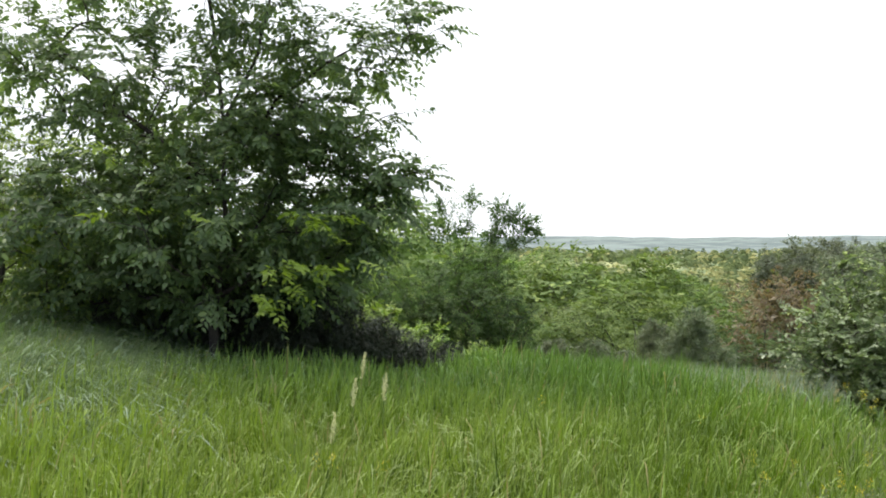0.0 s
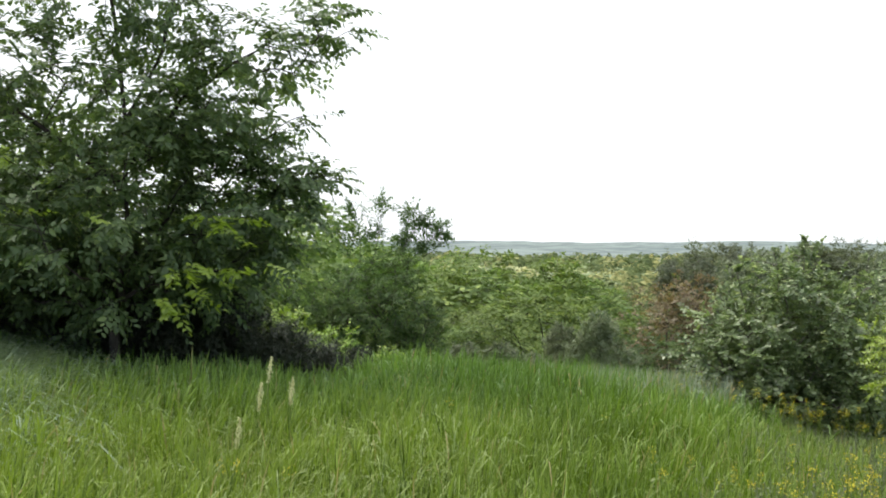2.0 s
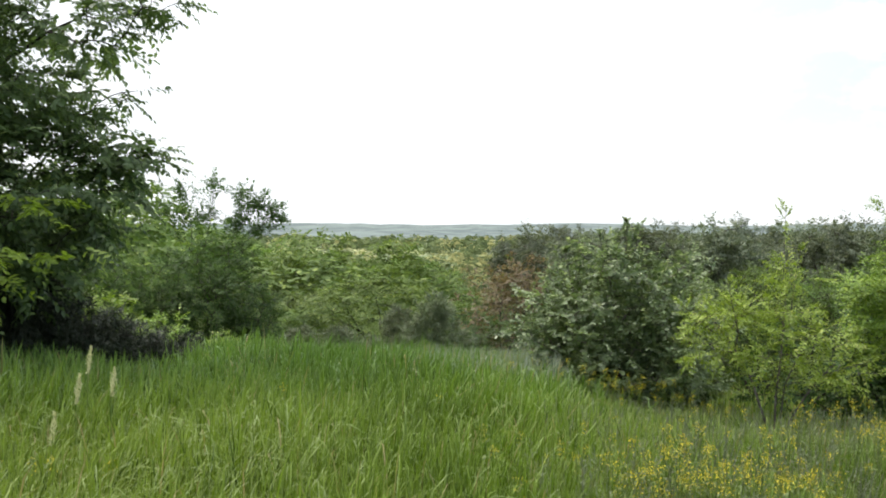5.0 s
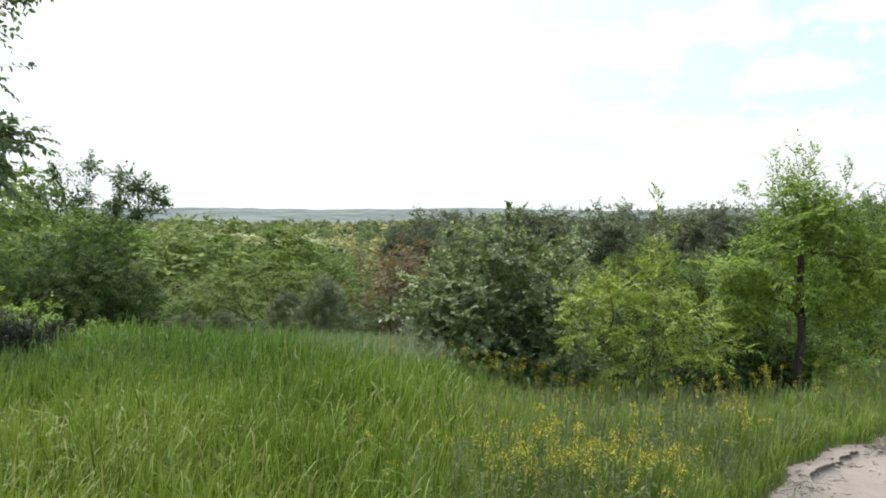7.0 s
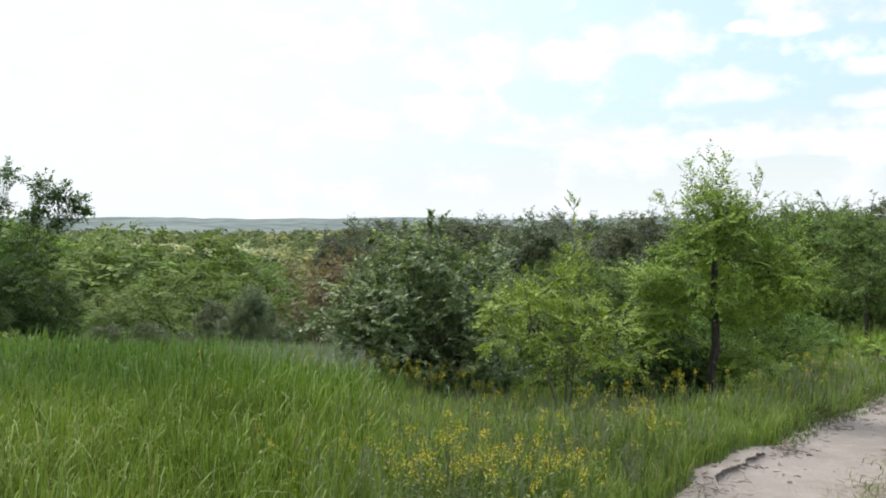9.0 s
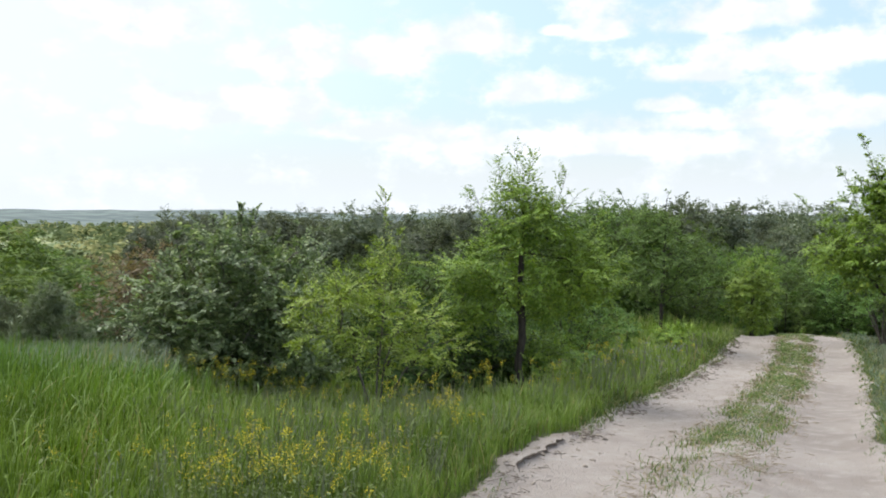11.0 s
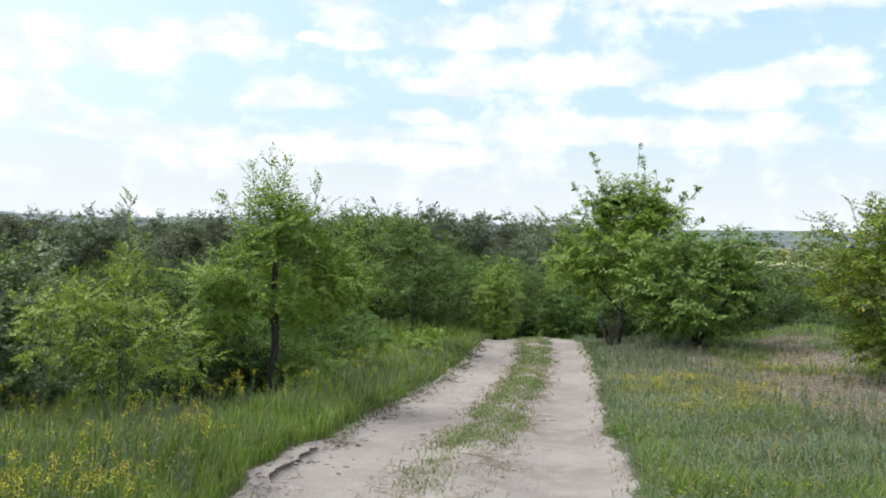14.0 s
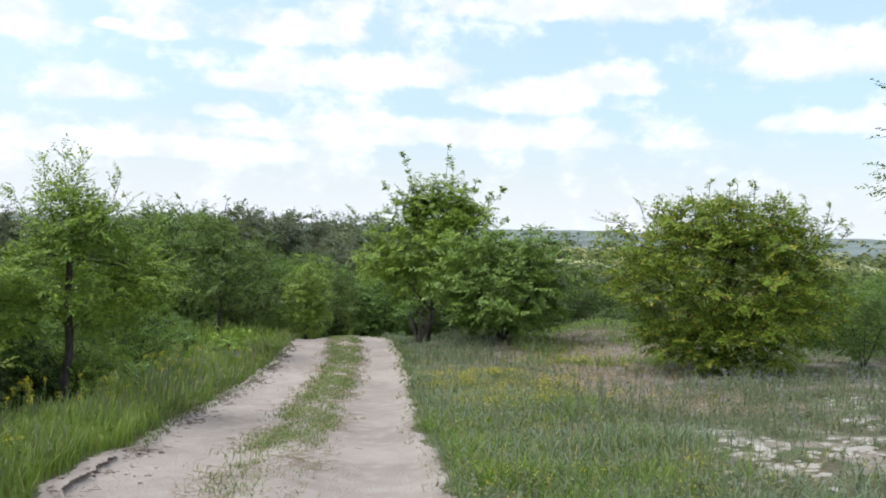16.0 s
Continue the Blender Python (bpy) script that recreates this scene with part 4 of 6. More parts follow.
    # the rust-tipped bush
    t = make_tree("rust_tipped_bush", "large round green bush with rusty new leaves", 37,
                  [[(0, 0, 0), (0, 0, 1.0), (0.1, 0, 2.0)], [(0, 0, 0), (0.8, 0, 1.6)], [(0, 0, 0), (-0.8, 0, 1.6)], [(0, 0, 0), (0, -0.5, 1.3)]],
                  clumps(104, 0, 0, 1.5, 1.8, 1.6, 1.35, 22, 0.34) + [(0, 0, 2.3, 1.0, 1.0, 0.45, 1.4), (0, 0, 1.35, 1.45, 1.35, 1.1, 3.0), (0, -0.2, 0.55, 1.15, 1.2, 0.4, 1.2)], 900, (7, 0.28, 9), M_ORANGE, M_BARK, size=0.058, category="bush", twig=0.2,
                  leaders=[((x * 0.8, 0.25 * math.sin(5 * i), 1.9), (x, 0.35 * math.sin(5 * i), 2.92 - 0.36 * abs(x) + 0.16 * math.sin(3.7 * i))) for i, x in enumerate((-1.45, -1.3, -1.15, -1.0, -0.87, -0.75, -0.62, -0.5, -0.37, -0.25, -0.12, 0.0, 0.1, 0.2, 0.32, 0.45, 0.57, 0.7, 0.82, 0.95, 1.08, 1.2, 1.35, 1.5))])
    put(t, 15.25, 1.68, -84)
    t.scale = (1.2, 1.15, 1.02)
    # saplings along the track's far side
    t = make_tree("sapling", "thin young tree standing in dry grass", 41, [[(0, 0, 0), (0, 0, 1.0), (0.05, 0, 2.2), (0.06, 0, 2.85)]],
                  [(0, 0, 1.6, 0.95, 0.9, 0.8, 2), (-0.2, 0, 2.3, 0.6, 0.5, 0.35, 0.6)], 190, (5, 0.26, 9), M_HAW, M_BARK, size=0.062, twig=0.22,
                  leaders=[((-0.3, 0, 1.8), (-0.85, 0, 3.05)), ((0.05, 0, 2.0), (0.1, 0, 2.95))])
    put(t, 14.6, 11.05, -53)
    t = make_tree("poplar_bush", "upright oval green bush by the track", 43, [[(0, 0, 0), (0, 0, 1.6)]], [(0, 0, 1.0, 0.65, 0.65, 0.95, 2)], 200, (5, 0.22, 8), M_ELM, M_BARK, size=0.065, category="bush", rise=0.6)
    put(t, 20.9, 13.1)
    again(t, 24.6, 15.4, 90, 1.1, 1.3)
    again(t, 17.0, 14.6, 40, 1.2)
    t = make_tree("thicket", "leafy green thicket behind the young elm", 45, [[(0, 0, 0), (0, 0, 1.5)], [(0, 0, 0), (0.6, 0, 1.3)], [(0, 0, 0), (-0.6, 0, 1.2)]],
                  clumps(102, 0, 0, 1.25, 1.3, 1.2, 1.2, 13, 0.38), 330, (5, 0.28, 9), M_HAW, M_BARK, size=0.06, category="bush")
    put(t, *at_bearing(35.5, 15.0))
    for az, d, turn, sc in ((40.0, 15.6, 70, 1.0), (43.2, 19.0, 150, 1.15), (47.0, 22.0, 200, 1.5), (49.6, 23.5, 290, 1.55), (32.5, 17.5, 20, 0.9), (45.2, 22.5, 120, 1.5), (36.8, 17.0, 250, 1.1), (51.5, 25.5, 30, 1.6), (53.6, 27.5, 80, 1.5),
                            (47.2, 13.2, 310, 0.75), (91.3, 17.5, 40, 0.62), (93.5, 20.0, 200, 0.8), (89.6, 21.5, 100, 0.7)):
        again(t, *at_bearing(az, d), turn, sc)
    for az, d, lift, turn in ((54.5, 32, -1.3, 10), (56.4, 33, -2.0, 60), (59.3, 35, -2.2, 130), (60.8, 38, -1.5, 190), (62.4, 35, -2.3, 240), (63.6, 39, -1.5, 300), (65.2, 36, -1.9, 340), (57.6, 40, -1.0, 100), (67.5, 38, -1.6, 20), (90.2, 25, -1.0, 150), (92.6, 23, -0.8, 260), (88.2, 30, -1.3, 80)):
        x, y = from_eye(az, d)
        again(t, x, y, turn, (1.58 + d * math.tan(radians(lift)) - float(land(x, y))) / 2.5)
    t = make_tree("small_shrub", "low dark green shrub at the edge of the track", 46, [[(0, 0, 0), (0, 0, 0.4)]], [(0, 0, 0.32, 0.42, 0.4, 0.28, 1)], 60, (4, 0.14, 8), M_PEAR, M_BARK, size=0.055, category="shrub", thick=0.008)
    put(t, *at_bearing(53.6, 16.2))
    # an open tree standing past the rust-tipped bush
    t = make_tree("open_tree", "sparse young tree on the slope", 47, [[(0, 0, 0), (0, 0, 1.5), (0.1, 0, 3.2)], [(0, 0, 1.2), (-0.7, 0, 2.6)]], [(0, 0, 2.6, 1.0, 1.0, 1.3, 2)], 60, (4, 0.3, 9), M_HAW, M_BARK, size=0.06)
    put(t, *at_bearing(95.2, 12.4))


main_trees()


def back_trees():
    rng = random.Random(8)
    # bushes of the hillside
    kinds = []
    shapes = ((M_HILL, 1.5, 2.8, 260, 5, 0.09), (M_HILL, 1.9, 3.2, 280, 5, 0.09), (M_HAW, 1.6, 2.8, 260, 5, 0.09),
              (M_HILL, 1.6, 2.9, 230, 5, 0.12), (M_HAW, 1.8, 3.1, 230, 5, 0.12), (M_HILL, 1.9, 3.4, 240, 5, 0.12),
              (M_HAWDARK, 1.6, 3.0, 230, 5, 0.11), (M_HAWDARK, 1.9, 3.3, 230, 5, 0.11), (M_HAWDARK, 1.4, 3.4, 230, 5, 0.11))
    for i, (mat, w, h, tips, per, size) in enumerate(shapes):
        k = make_tree("hillside_bush", "green bush in the scrub of the hillside", 50 + i, [[(0, 0, 0), (0, 0, h * 0.6)], [(0, 0, 0), (w * 0.4, 0, h * 0.5)], [(0, 0, 0), (-w * 0.4, 0, h * 0.5)]],
                      clumps(80 + i, 0, 0, h * 0.52, w * 1.15, w * 1.15, h * 0.5, 11, 0.34),
                      tips, (per, 0.36, 8), mat, M_BARK, size=size, category="bush", group="scrub on the hillside", step=0.6, leafy=0.5)
        kinds.append(k)
    used = set()
    for ring, (d0, d1, step) in enumerate(((24, 30, 3.8), (31, 38, 3.8), (40, 50, 3.6), (53, 62, 3.4), (66, 82, 3.4), (90, 120, 3.4))):
        az = -34.0 + ring
        while az < 100:
            d = rng.uniform(d0, d1)
            x, y = at_bearing(az + rng.uniform(-1, 1), d)
            az += step * 28 / d + rng.uniform(0, 1.6)
            u, v = along_road(x, y)
            if abs(v - road_bend(u)) < 2.6 and u < 30 or (14 < az < 21 and d < 25) or (az > 66 and d < 34) or (55 < az < 67 and d < 34) or (az < -6 and 38 < d):
                continue
            if 19 < az < 66 and d > 62:
                continue
            i = rng.randrange(3) + (6 if az > 17.5 else 0 if d < 39 else 3)
            tall = rng.uniform(0.8, 1.25)
            s = rng.uniform(0.8, 1.4) * (1.1 if d < 31 else 1.3 if d < 40 else 1.5 if d < 52 else 1.65)
            if 17 < az < 46:
                s *= 0.7
            elif az >= 46:
                s *= 1.05
            b = math.degrees(math.atan2(x, y))
            lift = float(np.interp(b, [-4, 2, 4.5, 6, 19, 22, 44, 50, 66, 70], [0.5, -0.9, -1.9, -2.5, -2.6, -2.6, -2.5, -2.0, -1.9, -2.2])) + rng.uniform(-1.4, -0.1)
            room = max(0.45, (1.6 + d * math.tan(radians(lift)) - float(land(x, y))) / (shapes[i][2] * 1.22))
            tall = max(0.6, min(tall, room / s))
            s = min(s, room / tall)
            if i not in used:
                used.add(i)
                kinds[i].matrix_basis = pose(x, y, float(land(x, y)) - 0.05, 0, 0, rng.uniform(0, 360)) @ Matrix.Diagonal((s, s, s * tall, 1))
            else:
                again(kinds[i], x, y, rng.uniform(0, 360), s, tall)
    # grey pines and the brown bush at the foot of the meadow
    t = make_tree("grey_pine", "small grey-green pine at the meadow's foot", 61, [[(0, 0, 0), (0, 0, 1.0), (0.05, 0, 1.9)]], [(0, 0, 0.8, 0.85, 0.8, 0.6, 2), (0, 0, 1.4, 0.5, 0.5, 0.45, 1)], 150, (3, 0.1, 3), M_PINE, M_BARK_GREY,
                  size=0.15, pine=True, category="pine", group="grey pines")
    put(t, 5.75, 20.6)
    again(t, 5.1, 21.6, 70, 0.85)
    again(t, 3.4, 20.2, 160, 0.8, 0.8)
    again(t, 2.6, 20.8, 250, 0.8, 0.75)
    again(t, 4.2, 20.6, 20, 0.7, 0.7)
    t = make_tree("brown_bush", "brownish dying bush behind the meadow", 63, [[(0, 0, 0), (0, 0, 2.0)], [(0, 0, 0), (0.8, 0, 2)]], [(0, 0, 1.8, 1.6, 1.4, 1.5, 2), (0.9, 0, 2.6, 1.1, 1, 0.8, 1)], 220, (4, 0.3, 7), M_BROWN, M_BARK,
                  size=0.10, category="bush")
    put(t, 9.4, 26.2)
    t.scale = (1.05, 1.0, 1.1)
    again(t, 10.6, 27.8, 80, 1.0)
    # dark bushes beyond the pear tree
    for az, d, sc in ((75.2, 36.0, 1.5), (73.6, 42.0, 1.5), (78.0, 46.0, 1.4), (70.5, 38.0, 1.3), (74.3, 39.0, 1.9), (72.4, 47.0, 2.0), (81.5, 50.0, 1.6), (90.5, 44.0, 1.5), (93.0, 36.0, 1.3)):
        again(kinds[7], *at_bearing(az, d), az * 5, sc)
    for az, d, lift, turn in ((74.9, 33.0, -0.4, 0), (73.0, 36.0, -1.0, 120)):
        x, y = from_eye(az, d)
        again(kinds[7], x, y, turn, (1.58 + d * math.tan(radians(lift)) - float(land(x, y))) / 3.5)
    # the dark wood beyond
    kinds = []
    for i, (w, h) in enumerate(((3.2, 10.0), (3.8, 11.0), (2.8, 9.5))):
        k = make_tree("woodland_tree", "tall dull green tree in the dark wood", 70 + i, [[(0, 0, 0), (0, 0, h * 0.5), (0.3, 0, h * 0.85)], [(0, 0, h * 0.3), (w * 0.5, 0, h * 0.7)], [(0, 0, h * 0.35), (-w * 0.5, 0.4, h * 0.7)]],
                      clumps(90 + i, 0, 0, h * 0.62, w * 1.05, w * 1.05, h * 0.38, 12, 0.40),
                      260, (5, 0.9, 7), M_WOOD, M_BARK, size=0.27, broad=0.6, group="trees of the dark wood", thick=0.05, step=1.6)
        kinds.append(k)
    first = set()
    for d0, d1 in ((72, 78), (84, 92), (98, 108), (112, 125)):
        az = 21.0 + (d0 - 72) * 0.02
        while az < 66:
            d = rng.uniform(d0, d1)
            x, y = at_bearing(az, d)
            az += 3.4 * 80 / d * rng.uniform(0.7, 1.2)
            i = rng.randrange(3)
            lift = float(np.interp(az, [21, 26, 34, 48, 54, 66], [-0.4, 0.3, 0.5, 0.65, 1.2, 1.05])) + rng.uniform(-0.9, 0.15)
            s = (1.6 + d * math.tan(radians(lift)) - float(land(x, y))) / ((10.0, 11.0, 9.5)[i] * 0.97)
            if i not in first:
                first.add(i)
                kinds[i].matrix_basis = pose(x, y, float(land(x, y)) - 0.1, 0, 0, rng.uniform(0, 360)) @ Matrix.Diagonal((s, s, s, 1))
            else:
                again(kinds[i], x, y, rng.uniform(0, 360), s)
    for az, d, sc in ((75.0, 40.0, 0.52), (71.5, 58.0, 0.6), (79.0, 62.0, 0.6), (86.0, 48.0, 0.45), (92.0, 40.0, 0.42), (66.0, 44.0, 0.5)):
        again(kinds[0], *at_bearing(az, d), az * 7, sc)
    # woods of the valley: rounded crowns, finer and simpler the farther they stand
    g = np.random.default_rng(9)
    vs, tint = [], []
    for n, d0, d1, az0, az1, many, big in ((560, 75, 420, 66, 108, 150, 2.6), (420, 112, 300, -2, 24, 180, 2.6), (2300, 300, 900, -6, 108, 40, 4.6), (900, 300, 900, 62, 108, 40, 5.0), (4200, 900, 2000, -6, 108, 10, 6.5), (900, 2000, 3600, 58, 108, 8, 8.0)):
        d = np.exp(g.uniform(np.log(d0), np.log(d1), n))
        az = np.radians(g.uniform(az0, az1, n))
        x, y = d * np.sin(az), d * np.cos(az)
        keep = wave(x, y, 0.009, 5.0) + 0.45 * wave(x, y, 0.04) + 0.6 * (d < 300) - 0.25 * (d > 2000) - 0.3 * np.exp(-((d - 600) / 120) ** 2) > -0.25
        keep &= (np.hypot((d - 620) / 70, (np.degrees(az) - 13.6) / 2.4) > 1) & (np.hypot((d - 760) / 60, (np.degrees(az) - 8.0) / 3.0) > 1)
        x, y = x[keep], y[keep]
        size = g.uniform(0.6, 1.25, len(x)) * big
        c = np.repeat(np.stack((x, y, land(x, y) + size * 0.4), 1), many, 0)
        sz = np.repeat(size, many)
        off = g.normal(0, 1, c.shape)
        off[:, 2] = np.abs(off[:, 2]) * 1.1 - 0.25
        off /= np.linalg.norm(off, axis=1, keepdims=True)
        lumpy = 1 + 0.28 * np.sin(off[:, 0] * 5 + c[:, 0]) * np.sin(off[:, 1] * 6 + c[:, 1]) + 0.12 * np.sin(off[:, 2] * 11 + c[:, 0] * 3)
        at = c + off * (sz * lumpy * g.uniform(0.8, 1, len(c)))[:, None] * np.array((1.15, 1.15, 0.9))
        o = 0.7 * off + np.array((0, 0, 0.6)) + g.normal(0, 0.3, off.shape)
        a1 = np.cross(o, g.normal(0, 1, o.shape))
        a1 /= np.linalg.norm(a1, axis=1, keepdims=True)
        a2 = np.cross(o, a1)
        a2 /= np.linalg.norm(a2, axis=1, keepdims=True)
        k = (sz * g.uniform(0.7, 1.3, len(sz)) * 1.25 / math.sqrt(many))[:, None]
        vs.append(np.stack([at + k * (a1 * p + a2 * q) for p, q in ((-1, -0.6), (0.7, -1), (1, 0.6), (-0.7, 1))], 1).reshape(-1, 3))
        tint.append(np.repeat(g.uniform(0, 1, len(x)), many * 4))
    v = np.concatenate(vs)
    me = mesh_np("valley_woods", v, np.arange(len(v)), np.full(len(v) // 4, 4), M_FAR, attribute=("tint", np.concatenate(tint)))
    tagged(new("valley_woods", me), "patchy woods and hedges across the wide valley", "woods", kind="stuff")


back_trees()


# ---- grasses and herbs ----
def blades(rng, x, y, height, width, lean, wind=(0.7, 0.15), spread=None):
    """Bent tapering grass blades rooted at x, y; spread: the way each leans out of its tuft."""
    n = len(x)
    z = land(x, y) - 0.02
    a = rng.uniform(0, 2 * np.pi, n)
    side = np.stack((np.cos(a), np.sin(a), np.zeros(n)), 1)
    way = np.stack((rng.normal(wind[0], 0.8, n), rng.normal(wind[1], 0.8, n), np.zeros(n)), 1)
    if spread is not None:
        way = 0.5 * way + spread
    way /= np.linalg.norm(way, axis=1, keepdims=True) + 1e-9
    root = np.stack((x, y, z), 1)
    arch = rng.uniform(0, 1, n) ** 2
    out = []
    for s in (0.0, 0.5, 0.85, 1.0):
        p = root + way * (height * (lean * s ** 2.2 + 0.30 * arch * s ** 5))[:, None]
        p[:, 2] += height * (s - 0.35 * lean * s ** 2.5 - 0.32 * arch * s ** 7)
        w = (width * (0.9 if s < 0.1 else 1.0 if s < 0.6 else 0.75 if s < 0.9 else 0.0) * 0.5)[:, None]
        out += [p - side * w, p + side * w] if s < 1 else [p]
    v = np.stack(out, 1).reshape(-1, 3)
    f = (np.array((0, 1, 3, 2, 2, 3, 5, 4, 4, 5, 6))[None] + (np.arange(n) * 7)[:, None]).reshape(-1)
    return v, f, np.tile((4, 4, 3), n), np.tile((0, 0, 0.5, 0.5, 0.85, 0.85, 1.0), n)


def arching(rng, x, y, height, width, bow, wind):
    """Single blades that rise and bow over, with nodding tips."""
    n = len(x)
    way = np.stack((rng.normal(wind[0], 0.5, n), rng.normal(wind[1], 0.5, n), np.zeros(n)), 1)
    way /= np.linalg.norm(way, axis=1, keepdims=True) + 1e-9
    side = np.cross(way, (0, 0, 1.0)) * 0.8 + way * rng.normal(0, 0.5, (n, 1)) + np.array((0, 0, 0.25))
    root = np.stack((x, y, land(x, y) - 0.02), 1)
    out, along = [], (0.0, 0.4, 0.65, 0.82, 0.93, 1.0)
    for q in along:
        p = root + way * (height * bow * 0.75 * q ** 2.6)[:, None]
        p[:, 2] += height * (q - 0.55 * bow * q ** 4.5)
        w = (width * (0.7 + 1.2 * q - 1.9 * q ** 6) * 0.5)[:, None]
        out += [p - side * w, p + side * w] if q < 1 else [p]
    v = np.stack(out, 1).reshape(-1, 3)
    f = [a + k for a in (0, 2, 4, 6) for k in (0, 1, 3, 2)] + [8, 9, 10]
    f = (np.array(f)[None] + (np.arange(n) * 11)[:, None]).reshape(-1)
    return v, f, np.tile((4, 4, 4, 4, 3), n), np.tile(np.repeat(along, 2)[:11], n)


def scatter(rng, count, az0, az1, r0, r1, power=1.0):
    az = np.radians(rng.uniform(az0, az1, count))
    r = (r0 ** power + (r1 ** power - r0 ** power) * rng.uniform(0, 1, count)) ** (1 / power)
    return r * np.sin(az), r * np.cos(az)


def tufts(rng, x, y, per, radius):
    """Roots gathered in tufts round x, y, and the way out of the tuft for each."""
    a, q = rng.uniform(0, 2 * np.pi, (len(x), per)), rng.uniform(0.1, 1, (len(x), per)) * radius
    dx, dy = (q * np.cos(a)).ravel(), (q * np.sin(a)).ravel()
    return np.repeat(x, per) + dx, np.repeat(y, per) + dy, np.stack((dx, dy, np.zeros(len(dx))), 1) / radius


def lawn(name, label, x, y, h, w, lean, mat, rng, wind=(0.7, 0.15), spread=None):
    v, f, s, a = blades(rng, x, y, h, w, lean, wind, spread=spread)
    tagged(new(name, mesh_np(name, v, f, s, mat, attribute=("along", a))), label, "grass", kind="stuff")


def lushness(x, y):
    """1 in the tall meadow, 0 on the verge."""
    az = np.degrees(np.arctan2(x, y))
    return smooth(-(az + 2.5 * wave(x, y, 1.4)), -31, -13) * smooth(17 - np.hypot(x, y), 0, 4)


def grasses():
    rng = np.random.default_rng(21)
    # tall meadow, in tufts
    x, y = scatter(rng, 46000, -70, 34, 1.9, 14.5, 1.15)
    az = np.degrees(np.arctan2(x, y))
    k = rng.uniform(0, 1, len(x)) < smooth(az + 9 * wave(x, y, 0.7), -68, -36)
    x, y, az = x[k], y[k], az[k]
    pale = smooth(-(az + 3 * wave(x, y, 1.2)), 14, 24) * smooth(np.hypot(x, y), 5.0, 7.5)
    k = (rng.uniform(0, 1, len(x)) < lushness(x, y) * (1 - 0.5 * pale)) & ~on_road(x, y, 0.2)
    x, y = x[k], y[k]
    tall = rng.uniform(0.75, 1.15, len(x))
    x, y, spread = tufts(rng, x, y, 5, 0.06)
    r = np.hypot(x, y)
    h = (0.54 + 0.05 * wave(x, y, 0.9, 1.0) + 0.04 * wave(x, y, 3.1, 2.0)) * np.repeat(tall, 5) * rng.uniform(0.6, 1.15, len(x)) * (0.6 + 0.4 * lushness(x, y))
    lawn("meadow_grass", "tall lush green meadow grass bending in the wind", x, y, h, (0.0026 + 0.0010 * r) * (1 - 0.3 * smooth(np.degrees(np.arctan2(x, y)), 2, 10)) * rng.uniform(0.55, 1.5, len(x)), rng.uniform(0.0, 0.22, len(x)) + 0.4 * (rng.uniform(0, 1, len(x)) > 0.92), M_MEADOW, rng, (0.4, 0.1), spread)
    # paler thin grass at the meadow's foot
    x, y = scatter(rng, 11000, 10.5, 24, 8.5, 16.5, 1.0)
    k = rng.uniform(0, 1, len(x)) < smooth(np.degrees(np.arctan2(x, y)) + 3 * wave(x, y, 1.1), 11, 16)
    x, y = x[k], y[k]
    lawn("thin_grass", "pale thin grass at the foot of the meadow", x, y, rng.uniform(0.28, 0.62, len(x)), 0.002 + 0.0005 * np.hypot(x, y), rng.uniform(0.0, 0.4, len(x)), M_DRY, rng)
    # silvery grass nodding on the mound
    x, y = scatter(rng, 30000, -36, -8, 4.4, 12, 0.95)
    az = np.degrees(np.arctan2(x, y))
    k = rng.uniform(0, 1, len(x)) < smooth(-(az + 3 * wave(x, y, 1.2)), 14, 25) * smooth(np.hypot(x, y), 4.6, 7.2)
    x, y = x[k], y[k]
    v, f, c, a = arching(rng, x, y, rng.uniform(0.5, 0.82, len(x)), 0.0034 + 0.0005 * np.hypot(x, y), rng.uniform(0.5, 1.2, len(x)), (0.8, 0.0))
    tagged(new("silver_grass", mesh_np("silver_grass", v, f, c, M_SILVER, attribute=("along", a))), "silvery green grass nodding on the mound", "grass", kind="stuff")
    # pale blades bowing over the meadow
    x, y = scatter(rng, 34000, -36, 33, 2.6, 13, 0.95)
    k = (rng.uniform(0, 1, len(x)) < lushness(x, y) ** 1.5 * (1 - 0.75 * smooth(np.degrees(np.arctan2(x, y)), 3, 16))) & ~on_road(x, y, 0.3)
    x, y = x[k], y[k]
    v, f, c, a = arching(rng, x, y, rng.uniform(0.40, 0.68, len(x)), 0.0022 + 0.0006 * np.hypot(x, y), rng.uniform(0.35, 1.3, len(x)), (0.5, 0.0))
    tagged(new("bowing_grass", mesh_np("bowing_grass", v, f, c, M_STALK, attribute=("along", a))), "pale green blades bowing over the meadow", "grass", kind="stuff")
    # the meadow's far part and the verges
    x, y = scatter(rng, 112000, -36, 80, 3.0, 33, 0.85)
    u, v = along_road(x, y)
    k = ~on_road(x, y, 0.02) & (v > 0) & (rng.uniform(0, 1, len(x)) > 0.9 * lushness(x, y)) & (rng.uniform(0, 1, len(x)) > 0.8 * bareness(x, y))
    x, y = x[k], y[k]
    r = np.hypot(x, y)
    u, v = along_road(x, y)
    az = np.degrees(np.arctan2(x, y))
    thin = smooth(az, 22, 27) * smooth(50 - az, 0, 6) * smooth(10.5 - r, 0, 1.5)
    k = rng.uniform(0, 1, len(x)) > 0.12 * thin
    x, y, r, u, v, thin = x[k], y[k], r[k], u[k], v[k], thin[k]
